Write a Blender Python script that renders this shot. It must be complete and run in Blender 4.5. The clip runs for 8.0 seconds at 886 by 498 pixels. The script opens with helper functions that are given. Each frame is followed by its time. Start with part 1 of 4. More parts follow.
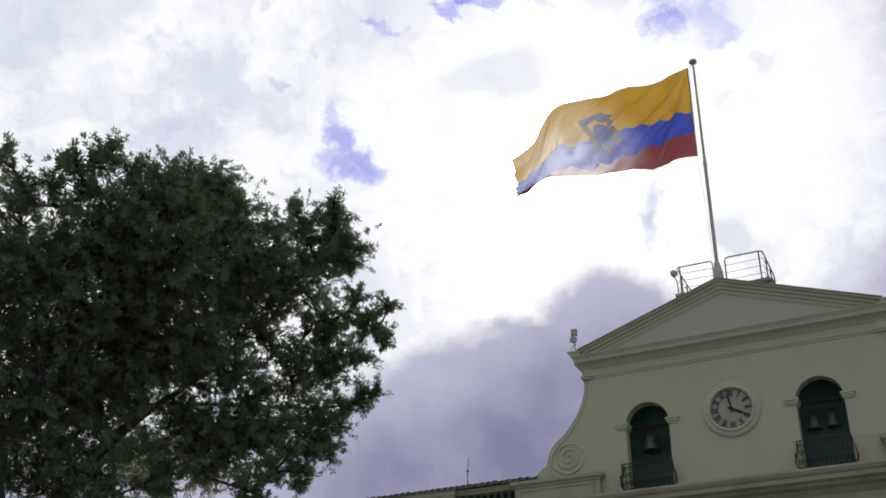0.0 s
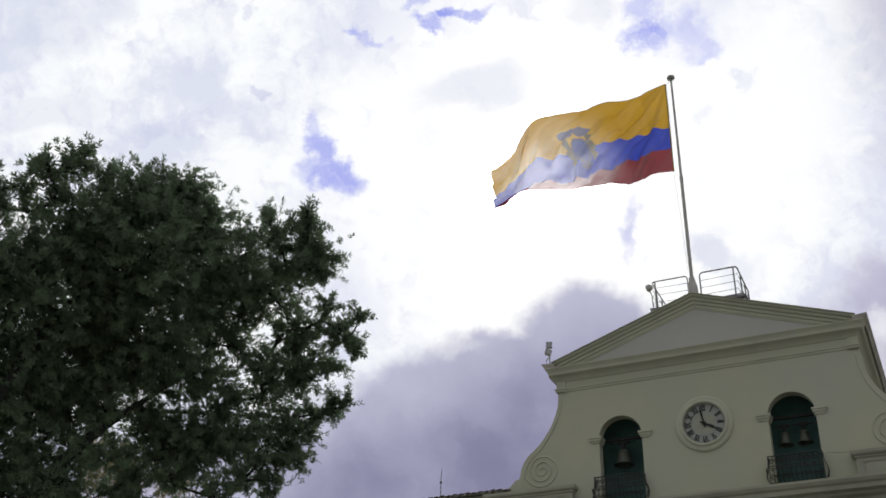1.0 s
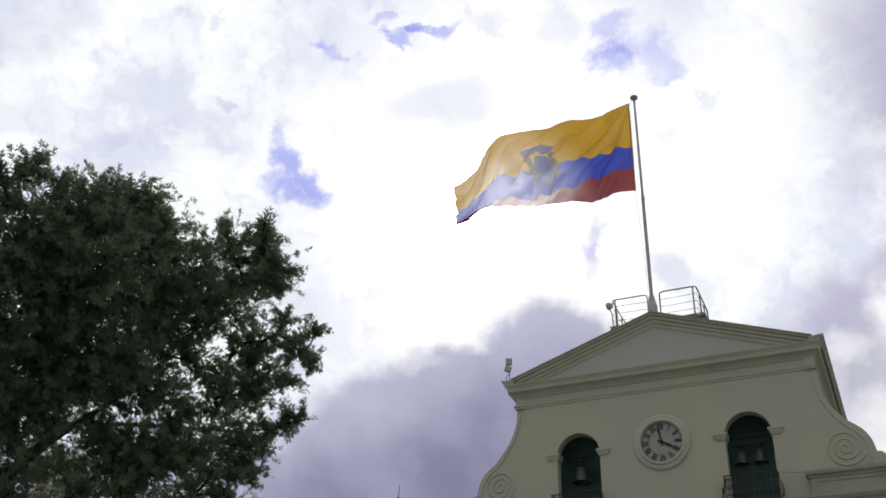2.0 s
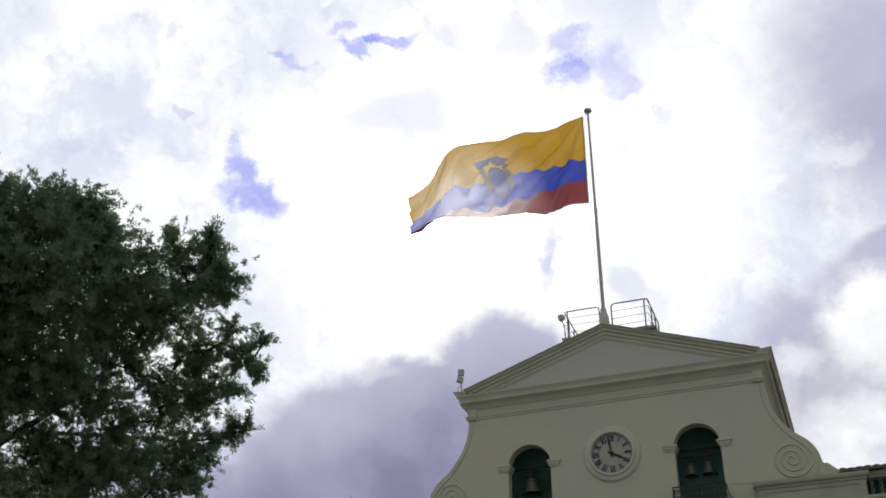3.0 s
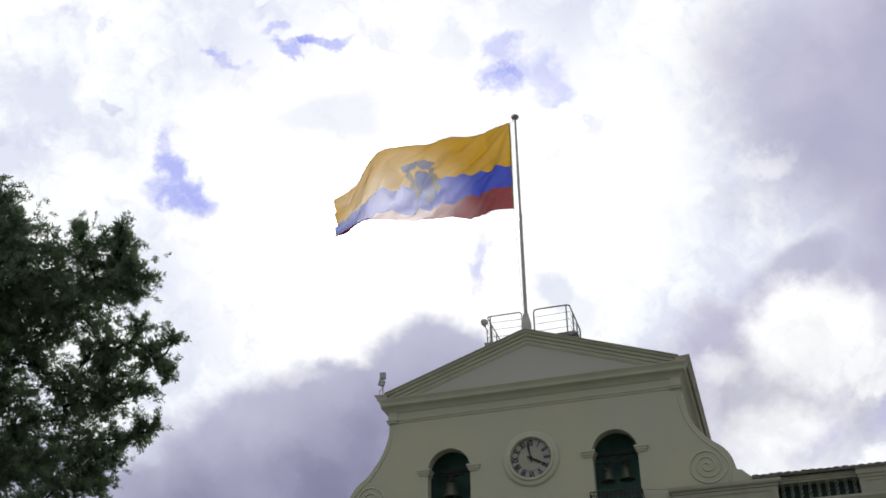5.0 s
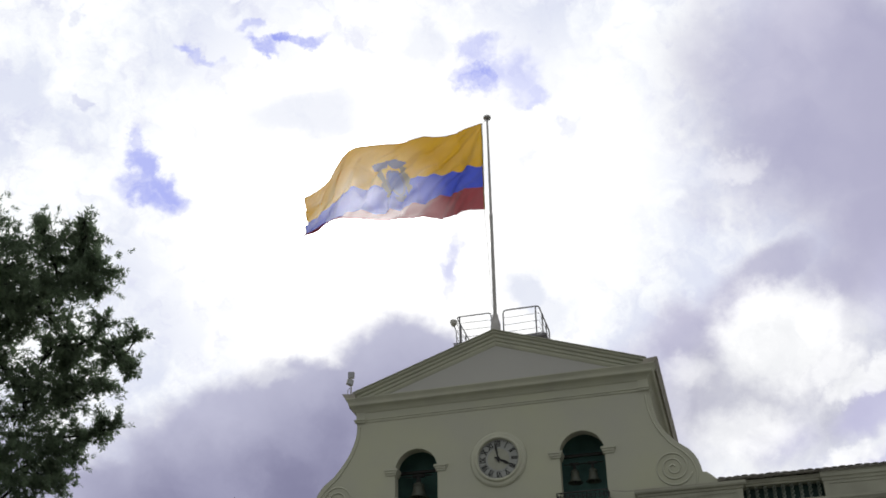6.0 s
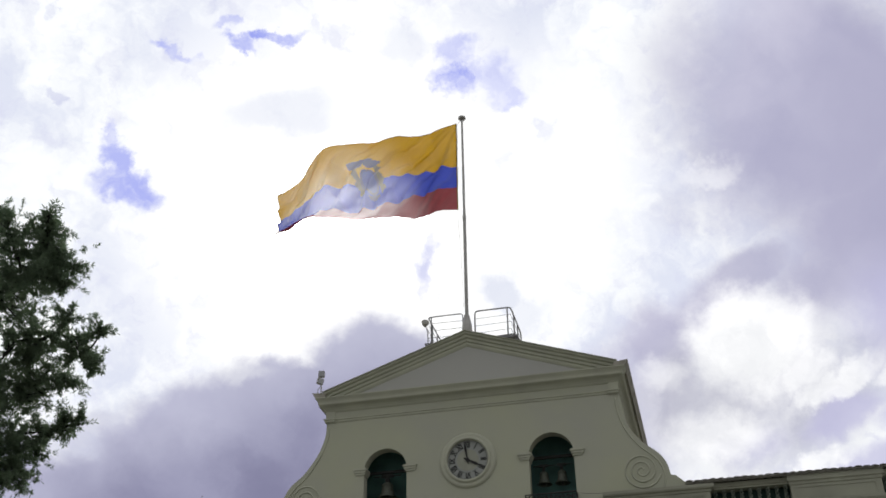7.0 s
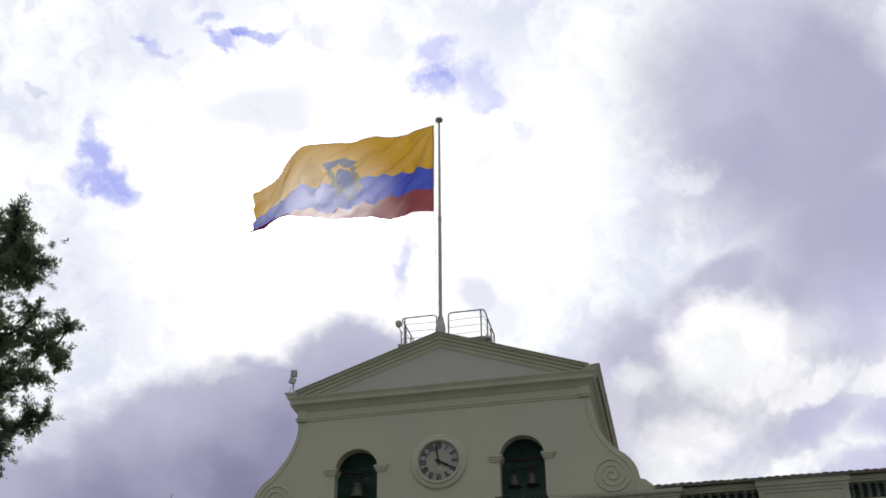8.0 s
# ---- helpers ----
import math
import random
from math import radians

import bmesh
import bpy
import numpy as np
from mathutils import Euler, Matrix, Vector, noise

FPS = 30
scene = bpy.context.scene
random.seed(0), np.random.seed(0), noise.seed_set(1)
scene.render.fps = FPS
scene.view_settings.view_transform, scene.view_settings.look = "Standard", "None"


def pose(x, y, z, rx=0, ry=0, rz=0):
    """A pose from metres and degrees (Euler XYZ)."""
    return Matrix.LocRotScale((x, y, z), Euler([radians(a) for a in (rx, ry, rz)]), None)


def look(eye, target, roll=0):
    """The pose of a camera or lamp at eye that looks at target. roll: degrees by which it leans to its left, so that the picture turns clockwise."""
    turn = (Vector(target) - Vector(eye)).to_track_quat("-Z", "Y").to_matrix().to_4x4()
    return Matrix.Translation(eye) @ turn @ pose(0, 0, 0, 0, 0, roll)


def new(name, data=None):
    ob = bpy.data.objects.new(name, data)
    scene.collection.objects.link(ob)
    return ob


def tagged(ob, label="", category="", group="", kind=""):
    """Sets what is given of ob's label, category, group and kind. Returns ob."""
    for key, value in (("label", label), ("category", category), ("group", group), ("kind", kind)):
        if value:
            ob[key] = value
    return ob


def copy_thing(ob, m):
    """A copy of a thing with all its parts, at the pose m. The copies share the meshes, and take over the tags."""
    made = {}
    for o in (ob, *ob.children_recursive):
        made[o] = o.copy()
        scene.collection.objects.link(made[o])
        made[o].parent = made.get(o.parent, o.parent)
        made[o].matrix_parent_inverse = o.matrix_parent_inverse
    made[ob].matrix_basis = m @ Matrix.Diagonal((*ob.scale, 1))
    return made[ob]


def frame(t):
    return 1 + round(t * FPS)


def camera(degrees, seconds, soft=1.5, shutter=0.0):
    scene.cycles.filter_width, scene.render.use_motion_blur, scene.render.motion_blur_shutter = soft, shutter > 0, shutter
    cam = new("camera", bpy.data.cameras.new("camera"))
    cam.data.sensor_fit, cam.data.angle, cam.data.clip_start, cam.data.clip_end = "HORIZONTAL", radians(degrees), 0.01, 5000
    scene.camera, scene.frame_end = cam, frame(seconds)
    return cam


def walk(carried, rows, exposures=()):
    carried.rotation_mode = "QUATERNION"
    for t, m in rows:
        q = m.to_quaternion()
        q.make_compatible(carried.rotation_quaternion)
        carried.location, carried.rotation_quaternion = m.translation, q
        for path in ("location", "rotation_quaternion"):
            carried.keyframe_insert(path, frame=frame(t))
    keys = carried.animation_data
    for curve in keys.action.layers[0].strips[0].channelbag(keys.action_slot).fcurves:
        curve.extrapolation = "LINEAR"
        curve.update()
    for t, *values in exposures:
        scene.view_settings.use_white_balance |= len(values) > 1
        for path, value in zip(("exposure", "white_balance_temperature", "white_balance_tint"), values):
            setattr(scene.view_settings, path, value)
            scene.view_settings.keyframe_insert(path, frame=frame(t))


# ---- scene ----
cam = camera(42.6, 8.0, soft=1.72)
PATH = [
    (0, (5.685, -29.738, 1.475), (4.913, -28.159, 2.43), 0.6),
    (0.5, (5.729, -29.745, 1.465), (4.974, -28.163, 2.427), 0.8),
    (1, (5.768, -29.731, 1.455), (5.033, -28.145, 2.428), 0.9),
    (1.5, (5.794, -29.702, 1.472), (5.088, -28.111, 2.457), 1.0),
    (3, (5.907, -29.629, 1.469), (5.31, -28.012, 2.483), 0.1),
    (3.5, (5.95, -29.608, 1.466), (5.389, -27.98, 2.483), -0.2),
    (4, (5.974, -29.573, 1.471), (5.443, -27.936, 2.489), -0.6),
    (4.5, (6.022, -29.552, 1.468), (5.517, -27.907, 2.487), -0.7),
    (6, (6.114, -29.466, 1.483), (5.681, -27.801, 2.502), -0.9),
    (6.5, (6.156, -29.445, 1.49), (5.743, -27.774, 2.509), -0.8),
    (7, (6.168, -29.398, 1.5), (5.778, -27.723, 2.519), -0.8),
    (7.5, (6.23, -29.404, 1.482), (5.86, -27.724, 2.503), -0.7),
    (8, (6.267, -29.405, 1.483), (5.915, -27.722, 2.504), -0.5),
]
walk(cam, [(t, look(eye, target, roll)) for t, eye, target, roll in PATH],
     exposures=[(0.0, -0.08), (1.5, -0.06), (3.5, 0.0), (8.0, -0.02)])


# ---- world, sun ----
SUN_WAY = Vector((-0.270, 0.800, 0.536)).normalized()
SUN_EL = math.asin(SUN_WAY.z)
SUN_AZ = math.atan2(SUN_WAY.x, SUN_WAY.y)

SKY_FRAME = look((5.95, -29.608, 1.466), (5.389, -27.98, 2.483), -0.2).to_3x3()
SKY_R, SKY_U, SKY_C = SKY_FRAME.col[0].copy(), SKY_FRAME.col[1].copy(), -SKY_FRAME.col[2]

# cloud shapes: across, up, half width, half height, tilt in degrees, edge softness, weight
BLUE_HOLES = [
    (-0.190, 0.044, 0.030, 0.017, -10, 1.3, 0.85), (-0.195, 0.066, 0.014, 0.024, 25, 1.3, 0.80),
    (-0.201, 0.090, 0.008, 0.015, 20, 1.3, 0.62), (0.095, 0.156, 0.021, 0.016, -5, 1.2, 1.00),
    (0.092, 0.180, 0.016, 0.013, 10, 1.4, 0.50), (0.134, 0.155, 0.021, 0.024, 20, 1.5, 0.42),
    (0.145, 0.139, 0.015, 0.010, 0, 1.4, 0.48), (0.112, 0.160, 0.016, 0.014, 0, 1.4, 0.48),
    (-0.068, 0.180, 0.024, 0.006, 10, 1.2, 1.00), (-0.095, 0.174, 0.014, 0.006, -14, 1.4, 0.85),
    (-0.105, 0.190, 0.008, 0.007, 0, 1.4, 0.50), (-0.150, 0.166, 0.019, 0.005, -20, 1.5, 0.70),
]
PALE_HOLES = [
    (-0.119, 0.211, 0.014, 0.009, 0, 1.0, 0.62), (-0.009, 0.189, 0.014, 0.010, 0, 1.0, 0.42),
    (-0.198, 0.215, 0.010, 0.007, 0, 1.0, 0.45), (-0.300, 0.190, 0.032, 0.018, 10, 1.2, 0.50),
    (-0.363, 0.167, 0.017, 0.008, 15, 1.0, 0.48), (-0.243, 0.122, 0.007, 0.006, 0, 1.0, 0.55),
    (-0.252, 0.196, 0.007, 0.006, 0, 1.0, 0.40), (-0.020, 0.184, 0.020, 0.005, -25, 1.0, 0.45),
    (-0.340, 0.092, 0.040, 0.010, 12, 1.2, 0.40), (0.172, 0.114, 0.011, 0.010, 0, 1.0, 0.42),
    (0.150, 0.082, 0.016, 0.009, -10, 1.2, 0.36), (-0.121, -0.049, 0.008, 0.012, 0, 1.0, 0.25),
]
# thin cloud under the veiled sun
SUN_WISPS = [
    (0.069, 0.010, 0.015, 0.022, 6, 1.6, 0.80), (0.073, -0.014, 0.011, 0.024, 8, 1.6, 0.80), (0.130, 0.030, 0.010, 0.008, 0, 1.6, 0.40),
]
# the clear bright field beside the sun
LIT_FIELD = [(0.195, 0.085, 0.080, 0.120, 0, 1.7, 0.85)]
SOFT_GREY = [
    (-0.420, 0.204, 0.070, 0.030, 10, 1.0, 0.55), (0.152, -0.032, 0.026, 0.015, -15, 1.0, 0.85),
    (-0.450, 0.115, 0.065, 0.018, 10, 1.0, 0.50), (-0.058, 0.110, 0.052, 0.018, 8, 1.3, 0.62),
    (0.050, 0.185, 0.016, 0.022, 20, 1.2, 0.50), (0.180, -0.050, 0.020, 0.020, -40, 1.1, 0.55),
]
DARK_BANK = [
    (-0.088, -0.179, 0.149, 0.065, 14, 0.65, 1.00), (0.038, -0.114, 0.072, 0.057, -8, 0.6, 1.00),
    (-0.050, -0.136, 0.080, 0.040, 12, 0.65, 1.00), (-0.241, -0.258, 0.209, 0.080, 8, 0.6, 1.00),
    (0.058, -0.228, 0.249, 0.114, 0, 0.65, 1.00), (-0.195, -0.165, 0.050, 0.016, 18, 1.0, 0.55),
    (-0.320, -0.225, 0.130, 0.055, 6, 0.8, 1.00), (-0.470, -0.235, 0.140, 0.062, 0, 0.8, 1.00),
]
BANK_CORE = [
    (0.050, -0.190, 0.160, 0.110, 0, 1.6, 1.00), (-0.100, -0.230, 0.180, 0.070, 10, 1.6, 1.00), (0.020, -0.105, 0.045, 0.035, 0, 1.6, 0.35),
]
# lit lumps in the bank
BANK_LIGHT = [(-0.085, -0.112, 0.026, 0.011, 20, 1.4, 0.60), (-0.120, -0.104, 0.030, 0.010, 15, 1.3, 0.50)]
GREY_VEIL = [
    (0.425, 0.150, 0.149, 0.129, -20, 1.2, 1.00),
    (0.446, 0.000, 0.110, 0.065, 0, 2.2, 0.95),
    (0.290, -0.075, 0.055, 0.038, 40, 1.1, 1.00),
    (0.345, -0.020, 0.085, 0.030, 38, 1.2, 0.90),
    (0.268, -0.120, 0.055, 0.055, 0, 1.2, 0.75),
    (0.300, 0.060, 0.030, 0.030, 20, 1.6, 0.35),
    (0.490, 0.045, 0.120, 0.100, 0, 1.6, 1.00),
]
FAR_VEIL = [(0.540, 0.125, 0.150, 0.200, 0, 1.8, 0.85), (0.480, 0.000, 0.070, 0.050, 30, 2.0, 0.50)]
LAVENDER_GAPS = [
    (0.505, -0.035, 0.050, 0.060, 0, 1.9, 0.70), (0.380, -0.163, 0.035, 0.018, 22, 2.0, 0.45),
    (0.460, -0.138, 0.040, 0.022, 25, 1.2, 0.75), (0.545, -0.122, 0.050, 0.026, 20, 1.2, 0.80),
    (0.520, -0.185, 0.080, 0.026, 10, 1.2, 0.75),
]
DULL_PUFFS = [(0.320, -0.130, 0.055, 0.045, 0, 1.3, 0.75), (0.390, -0.125, 0.120, 0.070, 10, 1.3, 0.80), (0.470, -0.090, 0.080, 0.035, 20, 1.2, 0.55)]
WHITE_PUFFS = [
    (0.372, -0.066, 0.058, 0.048, 10, 1.1, 0.95), (0.345, -0.155, 0.050, 0.026, 0, 1.4, 0.62),
    (0.452, -0.104, 0.046, 0.014, 30, 1.2, 0.75), (0.528, -0.084, 0.040, 0.013, 25, 1.2, 0.65),
    (0.440, -0.176, 0.036, 0.010, 20, 1.3, 0.65), (0.418, -0.088, 0.034, 0.024, -10, 1.2, 0.70),
    (0.322, 0.082, 0.036, 0.012, 18, 1.6, 0.40), (0.292, -0.100, 0.022, 0.016, 10, 1.8, 0.40),
]

world = bpy.data.worlds.new("sky")
scene.world = world
world.use_nodes = True
wt = world.node_tree
wt.nodes.clear()


def wmath(op, a, b=None, clamp=False):
    n = wt.nodes.new("ShaderNodeMath")
    n.operation, n.use_clamp = op, clamp
    for i, v in enumerate((a, b)):
        if v is None:
            continue
        if isinstance(v, (int, float)):
            n.inputs[i].default_value = v
        else:
            wt.links.new(v, n.inputs[i])
    return n.outputs[0]


def wvec(op, a, b=None):
    n = wt.nodes.new("ShaderNodeVectorMath")
    n.operation = op
    for i, v in enumerate((a, b)):
        if v is None:
            continue
        if isinstance(v, (tuple, Vector)):
            n.inputs[i].default_value = v
        else:
            wt.links.new(v, n.inputs[i])
    return n


def wmix(fac, a, b):
    n = wt.nodes.new("ShaderNodeMix")
    n.data_type = "RGBA"
    for socket, v in ((n.inputs[0], fac), (n.inputs[6], a), (n.inputs[7], b)):
        if isinstance(v, (int, float)):
            socket.default_value = v
        elif isinstance(v, tuple):
            socket.default_value = (*v, 1)
        else:
            wt.links.new(v, socket)
    return n.outputs[2]


def wnoise(vector, scale, detail=6.0, rough=0.55):
    n = wt.nodes.new("ShaderNodeTexNoise")
    n.inputs["Scale"].default_value, n.inputs["Detail"].default_value, n.inputs["Roughness"].default_value = scale, detail, rough
    wt.links.new(vector, n.inputs["Vector"])
    return n


def wramp(value, lo, hi, a=0.0, b=1.0):
    n = wt.nodes.new("ShaderNodeMapRange")
    n.interpolation_type = "SMOOTHSTEP"
    for i, v in ((1, lo), (2, hi), (3, a), (4, b)):
        n.inputs[i].default_value = v
    wt.links.new(value, n.inputs[0])
    return n.outputs[0]


way = wt.nodes.new("ShaderNodeTexCoord").outputs["Generated"]
ahead = wvec("DOT_PRODUCT", way, SKY_C).outputs["Value"]
front = wmath("MAXIMUM", ahead, 0.15)
across = wmath("DIVIDE", wvec("DOT_PRODUCT", way, SKY_R).outputs["Value"], front)
up = wmath("DIVIDE", wvec("DOT_PRODUCT", way, SKY_U).outputs["Value"], front)
plane = wt.nodes.new("ShaderNodeCombineXYZ")
wt.links.new(across, plane.inputs[0])
wt.links.new(up, plane.inputs[1])
flat = plane.outputs[0]


def warped(amount, scale, detail):
    n = wnoise(flat, scale, detail, 0.6)
    off = wvec("SUBTRACT", n.outputs["Color"], (0.5, 0.5, 0.5)).outputs[0]
    s = wt.nodes.new("ShaderNodeVectorMath")
    s.operation = "MULTIPLY"
    wt.links.new(off, s.inputs[0])
    s.inputs[1].default_value = (amount, amount, 0)
    return wvec("ADD", flat, s.outputs[0]).outputs[0]


def clouds(shapes, vector):
    total = None
    for cx, cy, hw, hh, tilt, soft, weight in shapes:
        m = wt.nodes.new("ShaderNodeMapping")
        m.vector_type = "TEXTURE"
        m.inputs["Location"].default_value = (cx, cy, 0)
        m.inputs["Rotation"].default_value = (0, 0, radians(tilt))
        m.inputs["Scale"].default_value = (hw * 1.35, hh * 1.35, 1)
        wt.links.new(vector, m.inputs["Vector"])
        g = wt.nodes.new("ShaderNodeTexGradient")
        g.gradient_type = "SPHERICAL"
        wt.links.new(m.outputs[0], g.inputs[0])
        mask = wramp(g.outputs["Fac"], max(0.0, 0.26 - 0.24 * soft), 0.26 + 0.30 * soft, 0.0, weight)
        total = mask if total is None else wmath("MAXIMUM", total, mask)
    return total


ragged = warped(0.055, 34.0, 10.0)
rolling = warped(0.060, 16.0, 9.0)
drifting = warped(0.10, 8.0, 8.0)
billow = warped(0.050, 19.0, 5.0)

sky = wt.nodes.new("ShaderNodeTexSky")
sky.sky_type = "NISHITA"
sky.sun_disc = False
sky.sun_elevation, sky.sun_rotation = SUN_EL, SUN_AZ
sky.altitude = 2850
blue = wvec("MULTIPLY", sky.outputs[0], (0.03, 0.03, 0.05)).outputs[0]
blue = wmix(0.90, blue, (0.36, 0.41, 0.98))

# veiled sun: the cloud is brightest round it
to_sun = wvec("DOT_PRODUCT", way, SUN_WAY).outputs["Value"]
glow = wramp(to_sun, 0.970, 0.998)
near_sun = wramp(to_sun, 0.9971, 0.9999)
broken = wramp(wnoise(rolling, 8.0, 9.0, 0.62).outputs["Fac"], 0.39, 0.57)
puffs = wmix(broken, (0.77, 0.805, 0.93), (1.03, 1.05, 1.06))
col = wmix(glow, puffs, (1.14, 1.14, 1.13))
mottle = wramp(wnoise(ragged, 22.0, 9.0, 0.6).outputs["Fac"], 0.48, 0.74, 0.0, 0.28)
col = wmix(mottle, col, (0.67, 0.71, 0.87))
flecks = wramp(wnoise(ragged, 42.0, 8.0, 0.6).outputs["Fac"], 0.50, 0.70, 0.0, 0.32)
col = wmix(wmath("MULTIPLY", flecks, wramp(to_sun, 0.985, 0.995, 1.0, 0.0)), col, (0.64, 0.65, 0.86))
col = wmix(clouds(LIT_FIELD, drifting), col, (1.08, 1.09, 1.10))
col = wmix(near_sun, col, (7.5, 7.5, 7.4))
sun_core = wramp(to_sun, 0.99912, 0.99996)
col = wmix(sun_core, col, (11.0, 11.0, 10.8))
shade = wramp(wnoise(rolling, 10.0, 9.0, 0.62).outputs["Fac"], 0.35, 0.66)
wisps = wramp(wnoise(ragged, 18.0, 9.0, 0.65).outputs["Fac"], 0.36, 0.62, 0.10, 1.0)
col = wmix(wmath("MULTIPLY", clouds(SOFT_GREY, drifting), 0.75), col, (0.66, 0.70, 0.85))
col = wmix(wmath("MULTIPLY", clouds(PALE_HOLES, ragged), wisps), col, (0.55, 0.575, 0.81))
col = wmix(wmath("MULTIPLY", clouds(SUN_WISPS, ragged), wisps), col, (0.62, 0.64, 0.90))
soft_shade = wramp(wnoise(drifting, 6.0, 6.0, 0.5).outputs["Fac"], 0.32, 0.68)
grey = wmix(soft_shade, (0.44, 0.435, 0.60), (0.60, 0.59, 0.735))
grey = wmix(clouds(FAR_VEIL, drifting), grey, (0.43, 0.42, 0.58))
col = wmix(clouds(GREY_VEIL, drifting), col, grey)
dull = wmix(shade, (0.47, 0.47, 0.57), (0.74, 0.74, 0.80))
col = wmix(clouds(DULL_PUFFS, rolling), col, dull)
col = wmix(clouds(LAVENDER_GAPS, rolling), col, (0.53, 0.52, 0.745))
col = wmix(clouds(WHITE_PUFFS, ragged), col, wmix(shade, (0.92, 0.93, 0.95), (1.16, 1.16, 1.16)))
broad = wramp(wnoise(drifting, 5.0, 5.0, 0.45).outputs["Fac"], 0.34, 0.64)
lit_edge = wmix(broad, (0.44, 0.44, 0.605), (0.585, 0.59, 0.73))
core = wmix(broad, (0.235, 0.232, 0.358), (0.318, 0.316, 0.463))
bank = wmix(wmath("MULTIPLY", shade, 0.30), wmix(clouds(BANK_CORE, rolling), lit_edge, core), (0.48, 0.48, 0.63))
bank = wmix(clouds(BANK_LIGHT, rolling), bank, (0.80, 0.81, 0.87))
col = wmix(clouds(DARK_BANK, billow), col, bank)
thin = wramp(wnoise(ragged, 26.0, 9.0, 0.6).outputs["Fac"], 0.30, 0.58, 0.45, 1.0)
col = wmix(wmath("MULTIPLY", clouds(BLUE_HOLES, ragged), thin), col, blue)

# the rest of the sky: grey broken overcast away from the sun
rest_noise = wramp(wnoise(way, 3.0, 6.0, 0.55).outputs["Fac"], 0.35, 0.65)
rest = wmix(rest_noise, (0.32, 0.33, 0.355), (0.63, 0.63, 0.62))
height = wt.nodes.new("ShaderNodeSeparateXYZ")
wt.links.new(way, height.inputs[0])
rest = wmix(wramp(height.outputs["Z"], 0.15, 0.95), rest, (0.77, 0.77, 0.79))
col = wmix(wramp(ahead, 0.55, 0.85), rest, col)
back = wt.nodes.new("ShaderNodeBackground")
back.inputs["Strength"].default_value = 1.0
wt.links.new(col, back.inputs["Color"])
wt.links.new(back.outputs[0], wt.nodes.new("ShaderNodeOutputWorld").inputs[0])

sun_data = bpy.data.lights.new("sun", "SUN")
sun_data.energy, sun_data.angle, sun_data.color = 4.5, radians(2.5), (1.0, 0.96, 0.88)
sun = new("sun", sun_data)
sun.matrix_world = look(SUN_WAY * 200, (0, 0, 0))


# ---- materials ----
def material(name, base, rough=0.8, metal=0.0, vary=0.15, scale=3.0, fine=60.0, bump=0.3, second=None, streaks=0.0, per_object=0.0):
    """A surface with a base colour, blotches at a large scale, grain at a fine one and a bump from both."""
    m = bpy.data.materials.new(name)
    m.use_nodes = True
    t = m.node_tree
    b = t.nodes["Principled BSDF"]
    b.inputs["Roughness"].default_value, b.inputs["Metallic"].default_value = rough, metal
    co = t.nodes.new("ShaderNodeTexCoord").outputs["Object"]

    def noise_at(s, detail, vec=co):
        n = t.nodes.new("ShaderNodeTexNoise")
        n.inputs["Scale"].default_value, n.inputs["Detail"].default_value = s, detail
        t.links.new(vec, n.inputs["Vector"])
        return n.outputs["Fac"]

    def ramp(v, lo, hi):
        r = t.nodes.new("ShaderNodeMapRange")
        r.inputs[1].default_value, r.inputs[2].default_value = lo, hi
        t.links.new(v, r.inputs[0])
        return r.outputs[0]

    def mix(fac, a, c):
        n = t.nodes.new("ShaderNodeMix")
        n.data_type = "RGBA"
        for socket, v in ((n.inputs[0], fac), (n.inputs[6], a), (n.inputs[7], c)):
            if isinstance(v, (int, float)):
                socket.default_value = v
            elif isinstance(v, tuple):
                socket.default_value = (*v, 1)
            else:
                t.links.new(v, socket)
        return n.outputs[2]

    second = second or tuple(c * (1 - vary * 2) for c in base)
    large, small = noise_at(scale, 5), noise_at(fine, 3)
    col = mix(ramp(large, 0.35, 0.7), base, second)
    col = mix(ramp(small, 0.3, 1.2), col, tuple(c * (1 - vary) for c in base))
    if streaks:
        mp = t.nodes.new("ShaderNodeMapping")
        mp.inputs["Scale"].default_value = (5.0, 5.0, 0.35)
        t.links.new(co, mp.inputs["Vector"])
        col = mix(ramp(noise_at(1.6, 5, mp.outputs[0]), 0.52, 1.05 - 0.2 * streaks), col, tuple(c * 0.45 for c in base))
    if per_object:
        info = t.nodes.new("ShaderNodeObjectInfo")
        col = mix(ramp(info.outputs["Random"], 0.0, 1.0 / per_object), col, tuple(c * 0.5 for c in base))
    t.links.new(col, b.inputs["Base Color"])
    if bump:
        bp = t.nodes.new("ShaderNodeBump")
        bp.inputs["Strength"].default_value, bp.inputs["Distance"].default_value = bump, 0.02
        t.links.new(small, bp.inputs["Height"])
        t.links.new(bp.outputs[0], b.inputs["Normal"])
    return m


